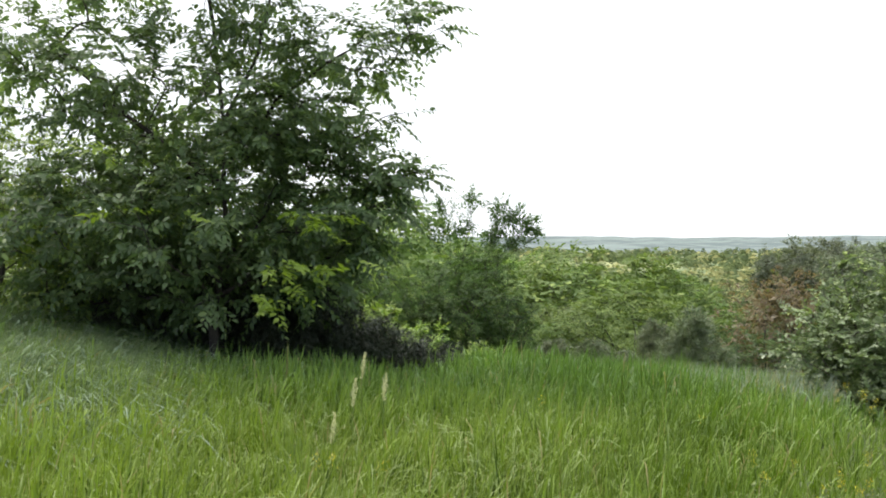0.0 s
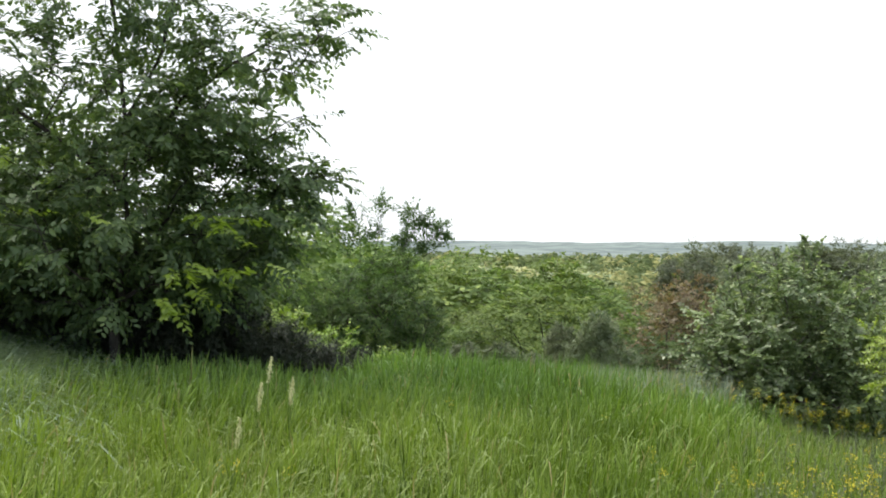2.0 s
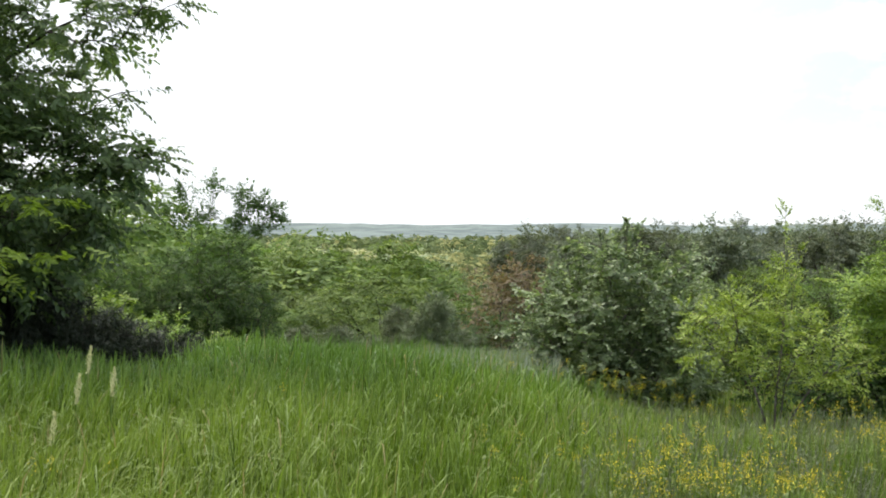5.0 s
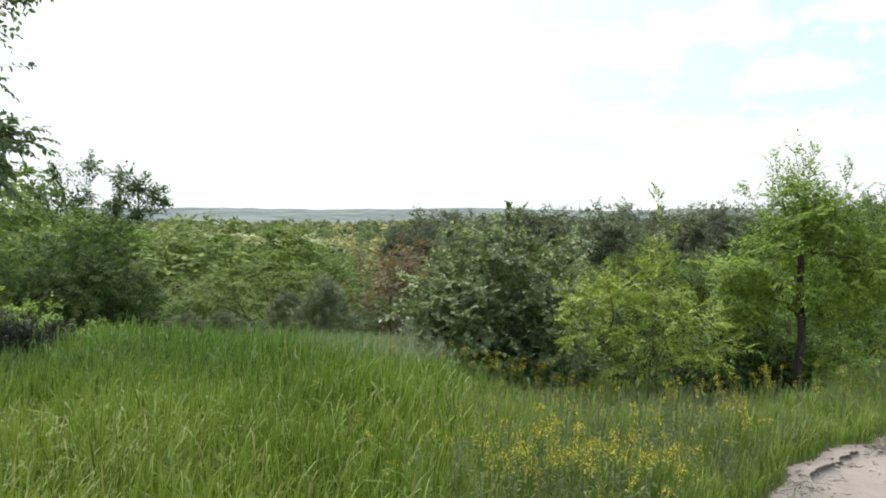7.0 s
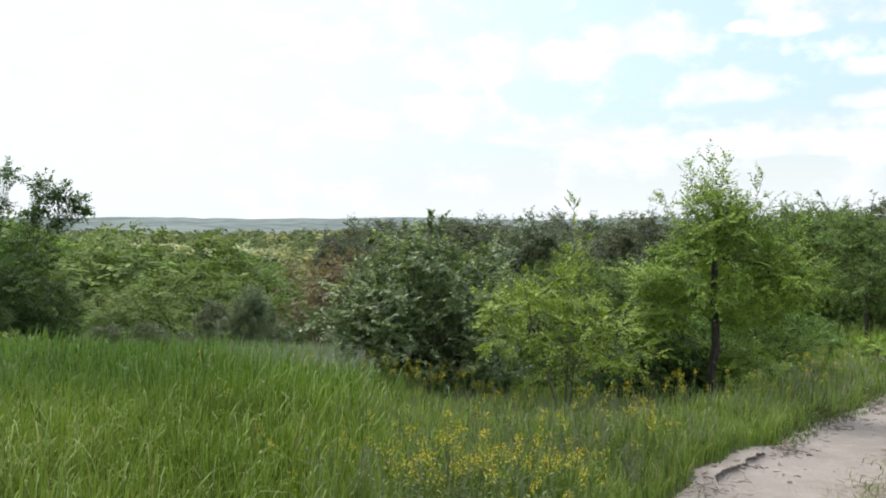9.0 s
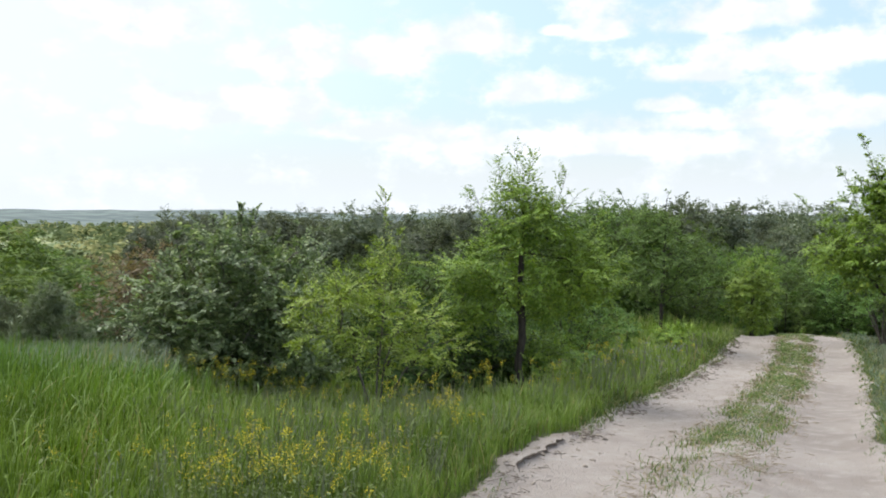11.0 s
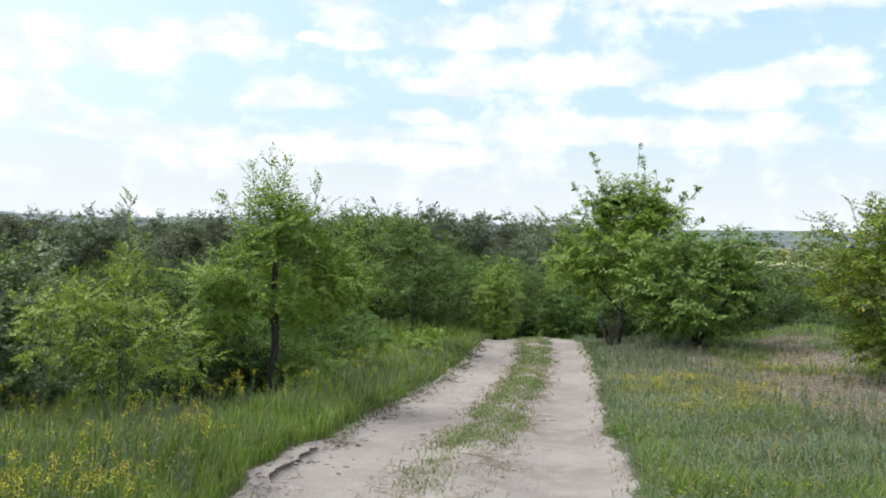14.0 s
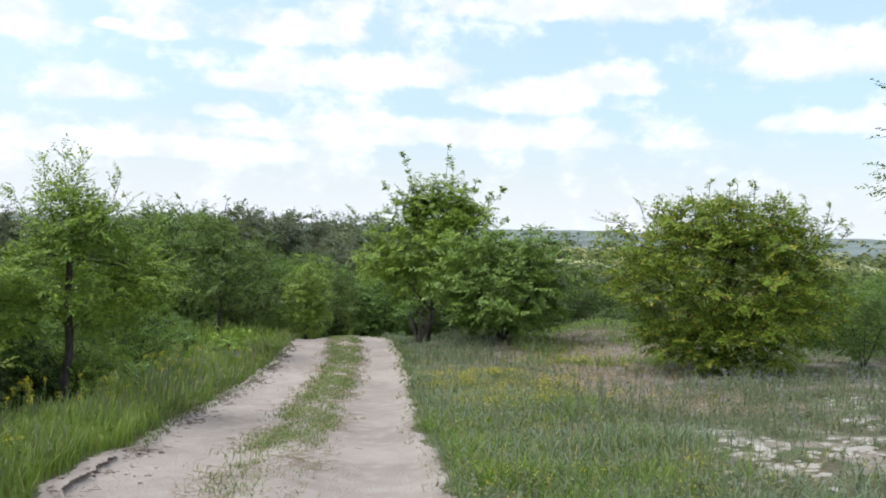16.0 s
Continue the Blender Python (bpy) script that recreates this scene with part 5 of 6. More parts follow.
    h = (0.27 + 0.14 * smooth(v, 1.3, 3.0) + 0.08 * wave(x, y, 1.5, 2.0)) * rng.uniform(0.5, 1.3, len(x)) * (1 - 0.30 * thin)
    lawn("verge_grass", "mixed green and straw grass along the track", x, y, h, (0.0026 + 0.0005 * r) * rng.uniform(0.6, 1.4, len(x)), rng.uniform(0.0, 0.28, len(x)), M_VERGE, rng, (0.2, 0.1))
    # fine close grass under the herbs
    x, y = scatter(rng, 46000, 22, 56, 3.2, 9.5, 0.8)
    k = ~on_road(x, y, 0.05) & (along_road(x, y)[1] > 0) & (rng.uniform(0, 1, len(x)) > 0.7 * lushness(x, y))
    x, y = x[k], y[k]
    h = (0.22 + 0.06 * wave(x, y, 2.2, 1.0)) * rng.uniform(0.5, 1.35, len(x))
    lawn("fine_grass", "fine thin grass among the flowering herbs", x, y, h, 0.0018 + 0.00045 * np.hypot(x, y), rng.uniform(0.0, 0.35, len(x)), M_FINE, rng, (0.2, 0.1))
    # worn ground on the other side
    x, y = scatter(rng, 120000, 45, 112, 3.2, 26, 0.85)
    u, v = along_road(x, y)
    k = ~on_road(x, y, 0.07) & (v < 0) & (rng.uniform(0, 1, len(x)) > 1.9 * bareness(x, y))
    x, y = x[k], y[k]
    r = np.hypot(x, y)
    h = (0.13 + 0.09 * wave(x, y, 1.2, 5.0)) * rng.uniform(0.5, 1.4, len(x)) + 0.03
    lawn("dry_grass", "short dry grey-green grass on worn ground", x, y, h, (0.0022 + 0.00045 * r) * rng.uniform(0.6, 1.4, len(x)), rng.uniform(0.1, 0.9, len(x)), M_DRY, rng, (0.1, 0.1))
    # greener tussocks by the track
    x, y = scatter(rng, 15000, 60, 92, 4.2, 15, 0.9)
    u, v = along_road(x, y)
    k = ~on_road(x, y, 0.12) & (v < 0) & (rng.uniform(0, 1, len(x)) < smooth(v, -3.7, -2.6) * (0.75 + 0.8 * wave(x, y, 1.6, 0.5) + 0.5 * wave(x, y, 5.0, 2.5)) * smooth(7.5 - u, 0, 4))
    x, y = x[k], y[k]
    tall = rng.uniform(0.5, 1.25, len(x))
    x, y, spread = tufts(rng, x, y, 6, 0.06)
    lawn("tussock_grass", "greener tufts of grass beside the track", x, y, (0.16 + 0.06 * wave(x, y, 2.0)) * np.repeat(tall, 6) * rng.uniform(0.4, 1.2, len(x)), 0.0018 + 0.0004 * np.hypot(x, y), rng.uniform(0.05, 0.6, len(x)), M_TUFT, rng, (0.1, 0.1), spread)
    # the clearing between the bushes
    x, y = scatter(rng, 9000, 71, 82, 16, 27, 1.0)
    k = rng.uniform(0, 1, len(x)) > 1.2 * bareness(x, y)
    x, y = x[k], y[k]
    lawn("clearing_grass", "yellow-green grass in the clearing between the bushes", x, y, rng.uniform(0.08, 0.26, len(x)), rng.uniform(0.008, 0.018, len(x)), rng.uniform(0.1, 0.7, len(x)), M_VERGE, rng, (0.1, 0.1))
    # the ground round about
    a, r = np.radians(rng.uniform(0, 360, 80000)), rng.uniform(0, 1, 80000) ** 0.7 * 16 + 0.2
    x, y = r * np.sin(a), r * np.cos(a)
    az = np.degrees(np.arctan2(x, y))
    k = (((az < -34) | (az > 104)) | (r < 3.6)) & ~on_road(x, y, 0.05)
    x, y = x[k], y[k]
    az = np.degrees(np.arctan2(x, y))
    u, v = along_road(x, y)
    k = rng.uniform(0, 1, len(x)) > 0.9 * bareness(x, y)
    x, y, az, v = x[k], y[k], az[k], v[k]
    tall = np.where((v > 0) & (az < 20), 1.0, 0.4) * smooth(np.abs(v), 1.1, 2.6) + 0.22
    lawn("rough_grass", "rough green grass round the track", x, y, tall * rng.uniform(0.2, 0.5, len(x)), rng.uniform(0.004, 0.010, len(x)), rng.uniform(0.1, 0.7, len(x)), M_VERGE, rng)
    # the strip between the ruts
    n = 66000
    u = rng.uniform(-11, 19, n)
    v = rng.normal(-0.08, 0.15, n) * (1 + 0.35 * smooth(3 - u, 0, 3)) + 0.04 * np.sin(u * 3) + 0.16 * smooth(4 - u, 0, 4)
    k = rng.uniform(0, 1, n) < (0.55 + 0.5 * wave(u, v * 1.5, 1.4, 3.0) + 0.35 * wave(u, v * 2, 6.0, 1.0)) * (0.25 + 0.75 * np.maximum(smooth(u, 0.3, 3.0), smooth(-u, 2.0, 4.0)))
    u, v = u[k], v[k]
    b = v + road_bend(u)
    x, y = U0[0] + u * UD[0] + b * VD[0], U0[1] + u * UD[1] + b * VD[1]
    lawn("strip_grass", "trodden grass between the wheel ruts", x, y, rng.uniform(0.015, 0.075, len(x)), 0.0022 + 0.0005 * np.hypot(x, y), rng.uniform(0.3, 1.0, len(x)), M_STRIP, rng)
    # fringe along both edges of the track
    n = 36000
    u = rng.uniform(-12, 24, n)
    near = rng.uniform(0, 1, n) < 0.55
    v = np.where(near, edge_left(u) + rng.normal(0.06, 0.10, n), edge_right(u) - rng.normal(0.06, 0.10, n))
    b = v + road_bend(u)
    x, y = U0[0] + u * UD[0] + b * VD[0], U0[1] + u * UD[1] + b * VD[1]
    k = ~on_road(x, y, -0.10) & ~((u > -0.2) & (u < 1.7) & near & (v < edge_left(u) + 0.13)) & (near | (rng.uniform(0, 1, n) < 0.5))
    x, y = x[k], y[k]
    out = np.abs(along_road(x, y)[1]) - 1.15
    lawn("fringe_grass", "tufts of grass overhanging the edges of the track", x, y, (0.04 + np.where(along_road(x, y)[1] > 0, 0.45, 0.2) * np.clip(out, 0, 0.3)) * rng.uniform(0.6, 1.5, len(x)), 0.0022 + 0.0005 * np.hypot(x, y), rng.uniform(0.2, 0.8, len(x)), M_STRIP, rng, (0.0, -0.2))


grasses()


def herb_patch(name, label, rng, x, y, tall, leaf, stem_mat, leaf_mat, petal_mat=None, per=14, petals=0, petal=0.02, head=0.05, broad=0.3, spike=0.0):
    """Upright herbs: a thin stem, leaves up it and, with petals, a flower head on top."""
    n = len(x)
    root = np.stack((x, y, land(x, y) - 0.02), 1)
    top = root + np.stack((rng.normal(0.02, 0.05, n), rng.normal(0, 0.05, n), tall), 1)
    r = np.hypot(x, y)
    thin = 0.0022 + 0.0003 * r
    v, f, s = tubes(root, top, thin, thin * 0.6, 3)
    root_ob = tagged(new(name, mesh_np(name, v, f, s, stem_mat)), label, "herbs", kind="stuff")
    q = rng.uniform(0.1, 0.95, (n, per))
    at = (root[:, None] + (top - root)[:, None] * q[..., None]).reshape(-1, 3)
    way = rng.normal(0, 1, at.shape) * np.array((1, 1, 0.3)) + np.array((0, 0, 0.5))
    way /= np.linalg.norm(way, axis=1, keepdims=True)
    size = np.repeat(leaf, per) if np.ndim(leaf) else leaf
    v, f, s = leaves(rng, at, way, size, broad=broad, droop=0.0, rich=False)
    tagged(part("leafage", mesh_np("leafage", v, f, s, leaf_mat), root_ob), kind="stuff")
    if petals:
        at = np.repeat(top, petals, 0) + rng.normal(0, 1, (n * petals, 3)) * np.array((head, head, head * 0.55))
        at[:, 2] -= rng.uniform(0, 1, len(at)) ** 2 * spike
        way = rng.normal(0, 1, at.shape) + np.array((0, 0, 0.6))
        way /= np.linalg.norm(way, axis=1, keepdims=True)
        v, f, s = leaves(rng, at, way, petal * np.repeat(1 + 0.05 * r, petals), broad=0.9, droop=0, rich=False)
        tagged(part("flower_heads", mesh_np("flower_heads", v, f, s, petal_mat), root_ob), kind="stuff")
    return root_ob


def clumped(rng, clumps):
    """Places gathered in clumps: bearing, distance, spread across and along in metres, count."""
    xs, ys = [], []
    for az, d, across, deep, count in clumps:
        x0, y0 = at_bearing(az, d)
        a, b = rng.normal(0, across, count), rng.normal(0, deep, count)
        c, s = math.cos(radians(az)), math.sin(radians(az))
        xs.append(x0 + a * c + b * s)
        ys.append(y0 - a * s + b * c)
    x, y = np.concatenate(xs), np.concatenate(ys)
    k = ~on_road(x, y, 0.1)
    return x[k], y[k]


def herbs():
    rng = np.random.default_rng(33)
    x, y = clumped(rng, [(31, 4.5, 0.16, 0.14, 26), (29, 4.3, 0.12, 0.1, 14), (36.5, 4.8, 0.16, 0.14, 24), (34.3, 4.6, 0.10, 0.10, 12), (41.5, 4.7, 0.14, 0.14, 18), (38.5, 4.3, 0.15, 0.12, 14), (24, 4.6, 0.3, 0.2, 8),
                         (33, 4.2, 0.2, 0.12, 14), (27, 5.0, 0.25, 0.2, 12), (41, 5.8, 0.2, 0.25, 18), (44, 5.6, 0.12, 0.2, 10), (27, 9.0, 0.45, 0.2, 40), (30, 9.0, 0.4, 0.3, 12), (37, 6.2, 0.4, 0.3, 12),
                         (43, 8.6, 0.30, 0.2, 16), (48, 8.8, 0.4, 0.6, 14), (34, 7.2, 0.9, 0.8, 8), (-7, 4.6, 0.3, 0.2, 4), (16, 15, 1.6, 1.0, 26),
                         (19, 14, 0.5, 0.5, 16), (52, 14.5, 1.0, 1.2, 46), (50, 11.5, 0.4, 0.5, 20), (10, 6.5, 2.0, 1.2, 3)])
    herb_patch("yellow_spurge", "yellow-flowering herbs standing in the grass", rng, x, y, rng.uniform(0.30, 0.5, len(x)), 0.035, M_VERGE_LEAF, M_VERGE_LEAF, M_YELLOW, 16, 30, 0.0064, 0.013, spike=0.07)
    x, y = clumped(rng, [(71.4, 10.8, 0.4, 0.35, 70), (68.3, 14.0, 0.5, 0.5, 60), (73.2, 12.6, 0.4, 0.4, 26), (74.8, 16.8, 0.5, 0.6, 40), (74, 8.4, 0.5, 0.5, 16), (68.4, 13.4, 0.45, 0.7, 70), (74.5, 12.8, 0.4, 0.5, 30), (78, 10.5, 0.8, 0.6, 24), (83, 6.2, 0.6, 0.4, 16), (72, 12.5, 0.8, 0.8, 20), (75, 15, 1.0, 0.8, 26), (72, 6.0, 0.5, 0.5, 14)])
    herb_patch("yellow_bedstraw", "low yellow flowers on the worn ground", rng, x, y, rng.uniform(0.10, 0.22, len(x)), 0.025, M_VERGE_LEAF, M_VERGE_LEAF, M_YELLOW, 10, 26, 0.007, 0.05)
    x, y = scatter(rng, 4600, 22, 60, 4.0, 12, 0.9)
    k = ~on_road(x, y, 0.15) & (along_road(x, y)[1] > 0) & (rng.uniform(0, 1, len(x)) > lushness(x, y)) & (wave(x, y, 1.7, 2.0) > -0.3)
    x, y = x[k], y[k]
    herb_patch("wormwood", "grey-green wormwood among the grass", rng, x, y, rng.uniform(0.14, 0.36, len(x)), 0.028, M_SAGE, M_SAGE, None, 18, broad=0.25)
    x, y = clumped(rng, [(86, 12, 1.2, 0.8, 70), (82, 11.5, 1.0, 0.6, 30), (52, 13.5, 1.0, 0.5, 90), (55, 15.5, 0.8, 0.4, 60), (70, 14.5, 1.0, 0.5, 25), (90, 9, 1.0, 0.8, 30), (47.5, 12.5, 0.6, 0.5, 50)])
    herb_patch("violet_sage", "dull violet sage flowers in dry grass", rng, x, y, rng.uniform(0.12, 0.3, len(x)), 0.03, M_SAGE, M_SAGE, M_VIOLET, 12, 10, 0.012, 0.05)
    x, y = clumped(rng, [(86.4, 12.2, 1.1, 0.6, 150), (70.7, 17.0, 0.8, 0.8, 90), (78, 9.6, 0.5, 0.5, 60), (89, 10.4, 0.8, 0.4, 70), (82, 9.4, 0.7, 0.4, 60)])
    herb_patch("sagebrush", "grey-green sage tufts on worn ground", rng, x, y, rng.uniform(0.15, 0.36, len(x)), 0.045, M_SAGE, M_SAGE, None, 22, broad=0.25)
    x, y = scatter(rng, 3000, 60, 110, 3.6, 14, 1.0)
    k = ~on_road(x, y, 0.1) & (along_road(x, y)[1] < 0) & (rng.uniform(0, 1, len(x)) > 1.6 * bareness(x, y)) & (wave(x, y, 1.2, 1.0) > -0.2)
    x, y = x[k], y[k]
    herb_patch("low_herbs", "low grey-green herbs in the dry grass", rng, x, y, rng.uniform(0.06, 0.2, len(x)), 0.04, M_SAGE, M_SAGE, None, 14, broad=0.4)


herbs()


def plumes():
    """Cream seed spikes that stand over the meadow grass."""
    rng = np.random.default_rng(5)
    for x, y, zt in ((-0.55, 5.97, 0.80), (-0.38, 5.55, 0.73), (-0.56, 5.45, 0.71), (-0.63, 4.98, 0.59)):
        z0 = float(land(x, y))
        stem_v, stem_f, stem_s = tubes(np.array([[0, 0, 0]]), np.array([[0.01, 0, zt - z0 - 0.1]]), np.array([0.004]), np.array([0.003]), 5)
        ob = new("seed_spike", mesh_np("seed_spike", stem_v, stem_f, stem_s, M_VERGE_LEAF))
        ob.matrix_basis = pose(x, y, z0)
        tagged(ob, "cream-coloured seed spike above the meadow grass", "plant", "seed spikes")
        q = rng.uniform(0, 1, 240)
        at = np.stack((rng.normal(0, 1, 240), rng.normal(0, 1, 240), np.zeros(240)), 1) * (0.0075 * np.sin(np.pi * np.clip(q, 0.08, 0.97)))[:, None]
        at = at + np.array((0.01, 0, zt - z0 - 0.13)) + np.array((0.02, 0, 0.17)) * q[:, None]
        v, f, s = leaves(rng, at, np.tile((0.05, 0, 1.0), (240, 1)) + rng.normal(0, 0.3, (240, 3)), 0.018, broad=0.4, droop=-0.3, rich=False)
        tagged(part("spike", mesh_np("spike", v, f, s, M_CREAM), ob), kind="stuff")


plumes()


def lump(seed, rough=0.25):
    """A worn irregular stone about one metre across, to be scaled."""
    bm = bmesh.new()
    bmesh.ops.create_icosphere(bm, subdivisions=2, radius=0.5)
    for v in bm.verts:
        k = 1 + rough * noise.noise(v.co * 2.3 + Vector((seed, 0, 0))) + 0.5 * rough * noise.noise(v.co * 6 + Vector((0, seed, 0)))
        v.co = v.co * k
    me = bpy.data.meshes.new("stone")
    bm.to_mesh(me)
    bm.free()
    return me


def stones():
    rng = random.Random(4)
    chalk, clod = [lump(i) for i in range(4)], [lump(i + 9, 0.5) for i in range(4)]
    for me in chalk:
        me.materials.append(M_STONE)
    for me in clod:
        me.materials.append(M_CLOD)
    # chalky stones let into the worn ground
    beds = ((1.5, -3.8), (0.9, -3.6), (2.5, -4.0), (1.0, -4.35), (1.2, -4.7), (4.2, -6.2), (0.45, -3.45), (2.7, -5.5))
    for i in range(170):
        u, v = beds[i % 8]
        u, v = u + rng.gauss(0, 0.34), v + rng.gauss(0, 0.16)
        x, y = U0[0] + u * UD[0] + v * VD[0], U0[1] + u * UD[1] + v * VD[1]
        w = rng.uniform(0.025, 0.085) * rng.choice((1, 1, 1.5))
        ob = new("chalk_stone", chalk[i % 4])
        ob.matrix_basis = pose(x, y, float(land(x, y)) + 0.0, rng.uniform(-8, 8), rng.uniform(-8, 8), rng.uniform(0, 360)) @ Matrix.Diagonal((w * 1.5, w, w * 0.28, 1))
        tagged(ob, "flat pale chalk stone bedded in dry ground", "stone", "chalk stones")
    # clods and grit on the track, thickest under its worn bank
    for i in range(270):
        if i < 70:
            u = rng.uniform(-1.0, 9.0)
            v = float(edge_left(u)) - abs(rng.gauss(0.02, 0.12))
        else:
            u = rng.uniform(-1.5, 17)
            v = rng.choice((0.35, 0.25, -0.35, 0.95, 1.0)) + rng.gauss(0, 0.12)
        b = v + float(road_bend(u))
        x, y = U0[0] + u * UD[0] + b * VD[0], U0[1] + u * UD[1] + b * VD[1]
        small = i >= 150
        if small:
            u, v = rng.uniform(0.5, 10.0), rng.choice((0.45, 0.6, 0.8)) + rng.gauss(0, 0.18)
            b = v + float(road_bend(u))
            x, y = U0[0] + u * UD[0] + b * VD[0], U0[1] + u * UD[1] + b * VD[1]
        w = rng.uniform(0.010, 0.034) * (1.5 if i < 40 else 0.6 if small else 1.0)
        ob = new("clod", clod[i % 4])
        ob.matrix_basis = pose(x, y, float(road_surface(u, v)) + w * 0.12, rng.uniform(-20, 20), rng.uniform(-20, 20), rng.uniform(0, 360)) @ Matrix.Diagonal((w * 1.5, w, w * 0.6, 1))
        tagged(ob, "small dry clod of earth on the sandy track", "clod", "clods on the track")


stones()


def brush_pile():
    rng = np.random.default_rng(12)
    n = 130
    c = rng.normal(0, 1, (n, 3)) * np.array((0.55, 0.3, 0.07)) + np.array((0, 0, 0.22))
    way = rng.normal(0, 1, (n, 3)) * np.array((1, 0.7, 0.35))
    way = way / np.linalg.norm(way, axis=1, keepdims=True) * rng.uniform(0.08, 0.24, (n, 1))
    c[:, 2] = np.abs(c[:, 2])
    low = np.minimum(c[:, 2] - np.abs(way[:, 2]), 0)
    c[:, 2] -= low
    v, f, s = tubes(c - way, c + way, rng.uniform(0.004, 0.008, n), rng.uniform(0.002, 0.004, n), 4)
    for az, d, turn in ((48.2, 14.8, -48),):
        x, y = at_bearing(az, d)
        ob = new("brush_pile", mesh_np("brush_pile", v, f, s, M_BARK_GREY))
        ob.matrix_basis = pose(x, y, float(land(x, y)) - 0.02, 0, 0, turn)
        tagged(ob, "tangle of dead grey branches lying in the grass", "brush pile", kind="stuff")


brush_pile()


def dead_shrub():
    """A bare grey shrub: stems fanning from one root, forked once."""
    rng = np.random.default_rng(77)
    a, out = rng.uniform(0, 6.28, 16), rng.uniform(0.12, 0.42, 16)
    top = np.stack((out * np.cos(a), out * np.sin(a), rng.uniform(0.45, 0.85, 16)), 1)
    foot = top * np.array((0.06, 0.06, 0.0))
    v, f, s = tubes(foot, top, np.full(16, 0.016), np.full(16, 0.007), 5)
    ob = new("dead_shrub", mesh_np("dead_shrub", v, f, s, M_BARK_GREY))
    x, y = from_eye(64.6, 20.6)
    ob.matrix_basis = pose(x, y, float(land(x, y)) - 0.02)
    tagged(ob, "bare dead grey shrub beside a pear tree", "shrub")
    base = np.repeat(top, 4, 0) * rng.uniform(0.55, 1.0, (64, 1))
    tip = base + rng.normal(0, 0.13, (64, 3)) + np.array((0, 0, 0.1))
    v, f, s = tubes(base, tip, np.full(64, 0.006), np.full(64, 0.003), 3)
    tagged(part("twig_work", mesh_np("twig_work", v, f, s, M_BARK_GREY), ob), kind="stuff")


dead_shrub()


def bank_ledge():
    """The crumbling lip of sand and earth on the track's far edge; its broken face is coloured dark for the crack's
    shade.
    """
    us = np.arange(-0.15, 1.75, 0.02)
    rng = np.random.default_rng(2)
    jag = np.convolve(rng.normal(0, 1, len(us) + 40), np.hanning(21) / 10, "same")[20:-20]
    fine = np.convolve(rng.normal(0, 1, len(us) + 4), np.ones(3) / 3, "same")[2:-2]
    ends = smooth(us, -0.15, 0.15) * smooth(1.75 - us, 0, 0.6)
    lip = edge_left(us) - 0.075 - 0.04 * smooth(0.5 - us, 0, 0.6) + 0.022 * jag + 0.006 * fine
    floor_z = road_surface(us, lip - 0.05)

    def row(dv, dz):
        b = lip + dv + road_bend(us)
        return np.stack((U0[0] + us * UD[0] + b * VD[0], U0[1] + us * UD[1] + b * VD[1], floor_z + dz), 1)

    top = (land(*row(0.06, 0.0)[:, :2].T) + 0.016 - floor_z + 0.012 * wave(us, us * 0.3, 5.0, 1.0) + 0.004 * fine) * ends - 0.03 * (1 - ends)
    back = land(*row(0.20, 0.0)[:, :2].T) - floor_z - 0.015
    tops = [row(0.20, back), row(0.12, 0.6 * back + 0.4 * top + 0.006 * fine), row(0.05, top + 0.004), row(0.0, top)]
    # earth face under the lip, the crack's shade painted into its colour
    faces = [row(0.0, top), row(-0.012, top - 0.010), row(0.012 + 0.01 * np.abs(fine), top * 0.45), row(0.004 + 0.008 * fine, -0.02)]
    lo, sz = grid_faces(4, len(us))
    ob = new("bank_ledge", mesh_np("bank_ledge", np.concatenate(tops), lo, sz, M_SAND))
    tagged(ob, "crumbling ledge of sand and earth along the track's edge", "earth bank")
    part("broken_face", mesh_np("broken_face", np.concatenate(faces), lo, sz, M_LEDGE), ob, "broken earth face, darkened for the shade of the crack")


bank_ledge()


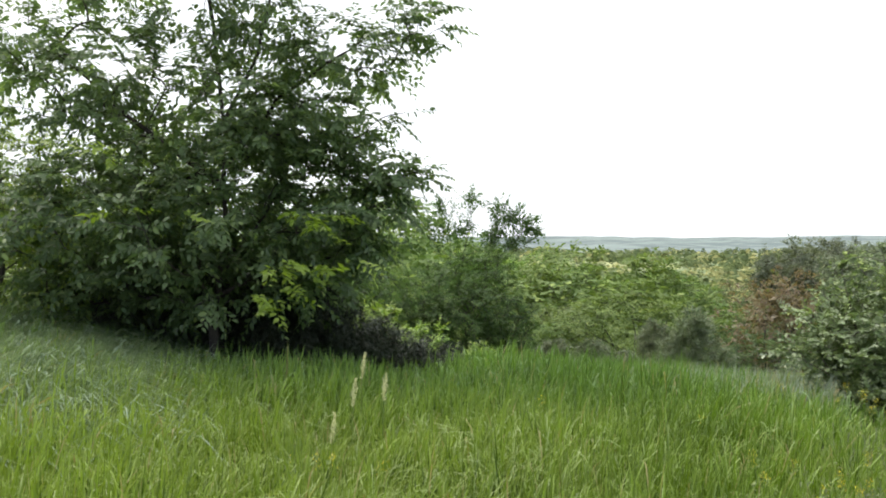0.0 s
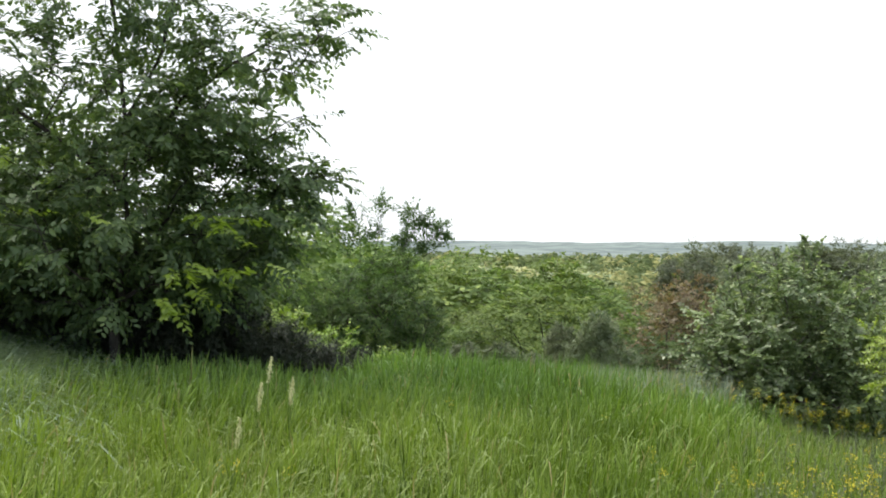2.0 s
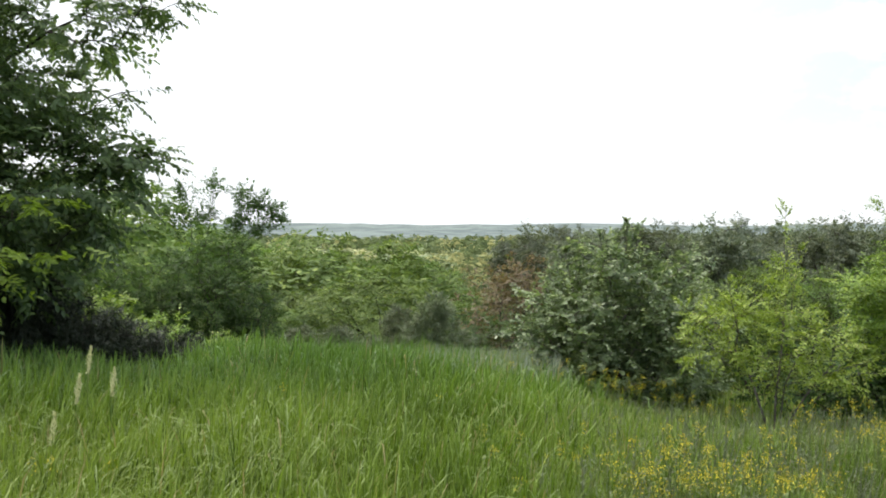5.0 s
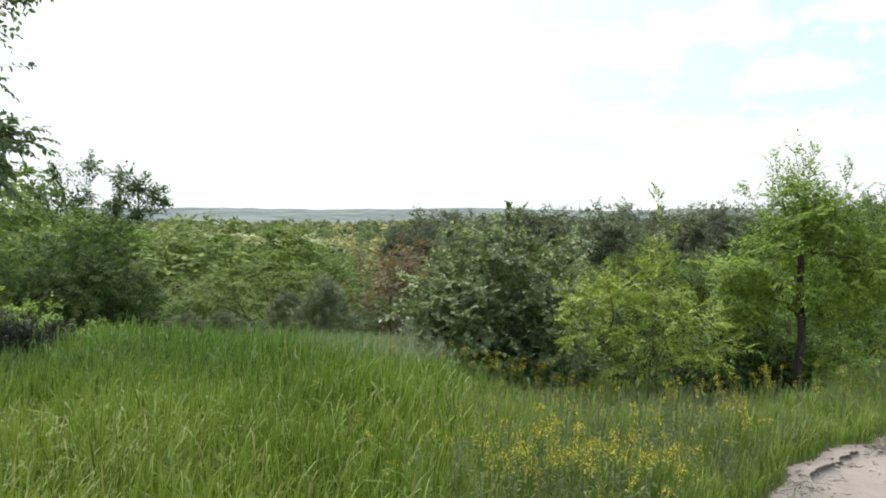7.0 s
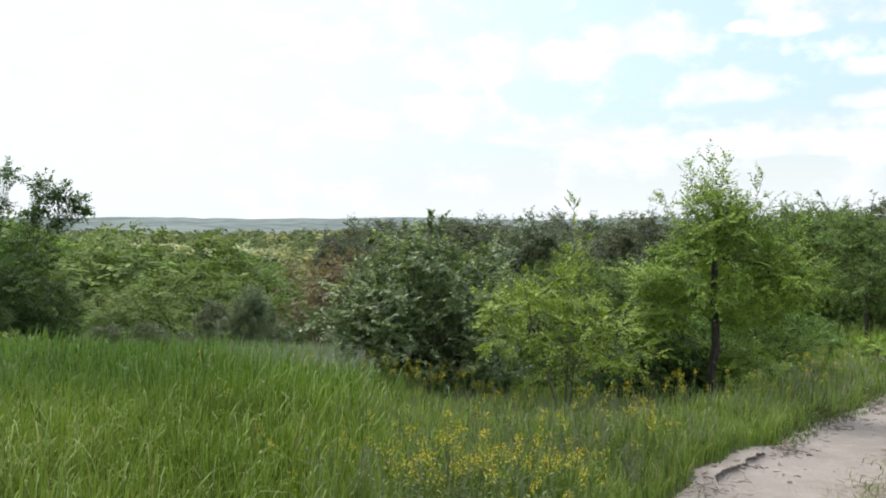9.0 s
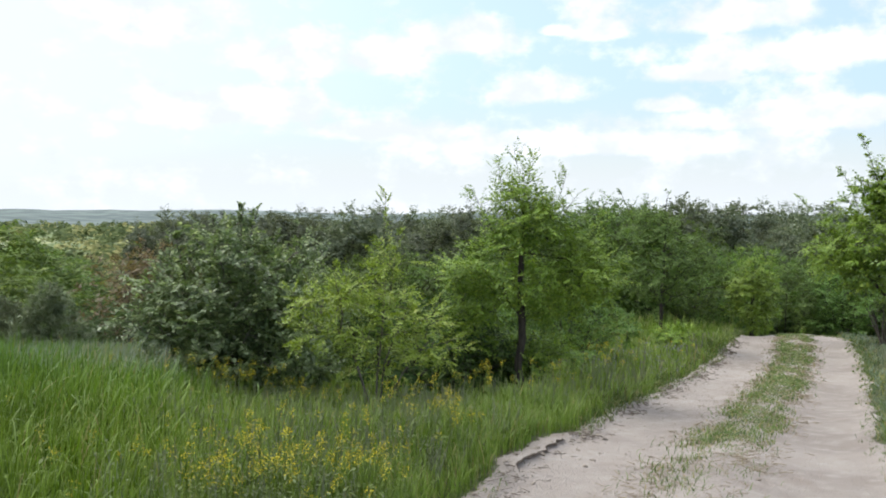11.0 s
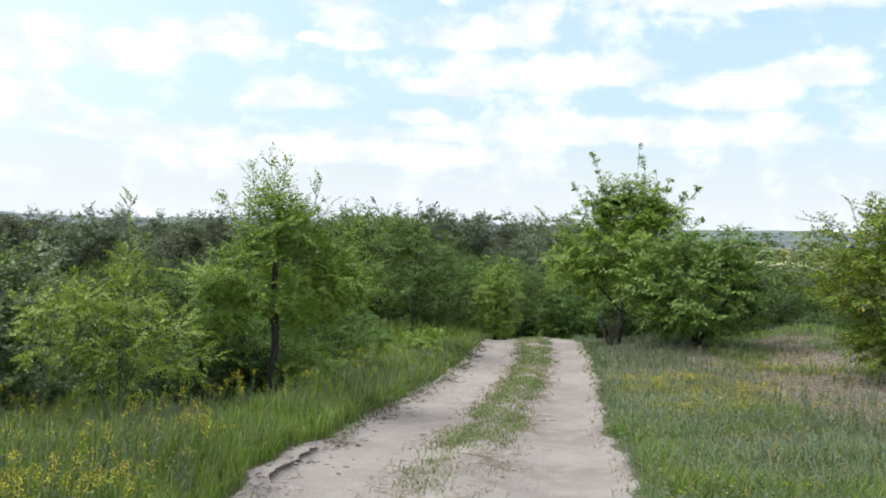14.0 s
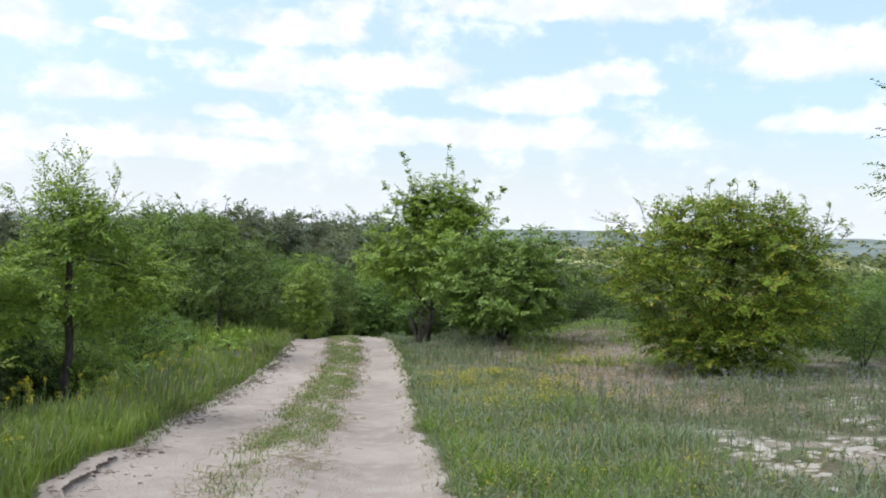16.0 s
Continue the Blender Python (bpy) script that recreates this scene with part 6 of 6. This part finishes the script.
def litter(name, label, seed, u, v, long, material, on_track):
    """Dry stalks and crumbs of turf lying flat."""
    rng = np.random.default_rng(seed)
    n = len(u)
    b = v + road_bend(u)
    x, y = U0[0] + u * UD[0] + b * VD[0], U0[1] + u * UD[1] + b * VD[1]
    z = (road_surface(u, v) if on_track else land(x, y)) + 0.006
    c = np.stack((x, y, z), 1)
    a = rng.uniform(0, 2 * np.pi, n)
    half = 0.5 * long * rng.uniform(0.3, 1.0, n)
    way = np.stack((np.cos(a), np.sin(a), rng.normal(0.05, 0.15, n)), 1) * half[:, None]
    c[:, 2] += np.abs(way[:, 2])
    thin = 0.0014 + 0.00022 * np.hypot(x, y)
    vv, f, s = tubes(c - way, c + way, thin * rng.uniform(0.5, 1.5, n), thin * 0.5, 3)
    tagged(new(name, mesh_np(name, vv, f, s, material)), label, "litter", kind="stuff")


def all_litter():
    rng = np.random.default_rng(61)
    n = 7000
    u = rng.uniform(-2, 17, n)
    v = -0.08 + rng.choice((-1, 1), n) * np.abs(rng.normal(0.26, 0.13, n)) + 0.12 * smooth(4 - u, 0, 4)
    k = rng.uniform(0, 1, n) < 0.5 + 0.7 * wave(u, v, 2.4, 1.0)
    litter("strip_litter", "dead stalks lying along the grass strip", 1, u[k], v[k], 0.10, M_STRAW, True)
    u = rng.uniform(-1, 15, 1500)
    v = edge_left(u) - np.abs(rng.normal(0.0, 0.12, 1500)) - 0.02
    k = rng.uniform(0, 1, 1500) < 0.55 + 0.6 * wave(u, v, 3.0, 2.0)
    litter("edge_litter", "dead stalks at the foot of the bank", 2, u[k], v[k], 0.09, M_TWIG, True)
    u, v = rng.uniform(3.5, 16, 9000), rng.normal(-4.3, 1.2, 9000)
    x, y = U0[0] + u * UD[0] + v * VD[0], U0[1] + u * UD[1] + v * VD[1]
    k = (rng.uniform(0, 1, 9000) < 1.4 * bareness(x, y)) & (v < -1.6)
    litter("path_litter", "dry stalks strewn over the worn path", 3, u[k], v[k], 0.22, M_STRAW, False)


all_litter()
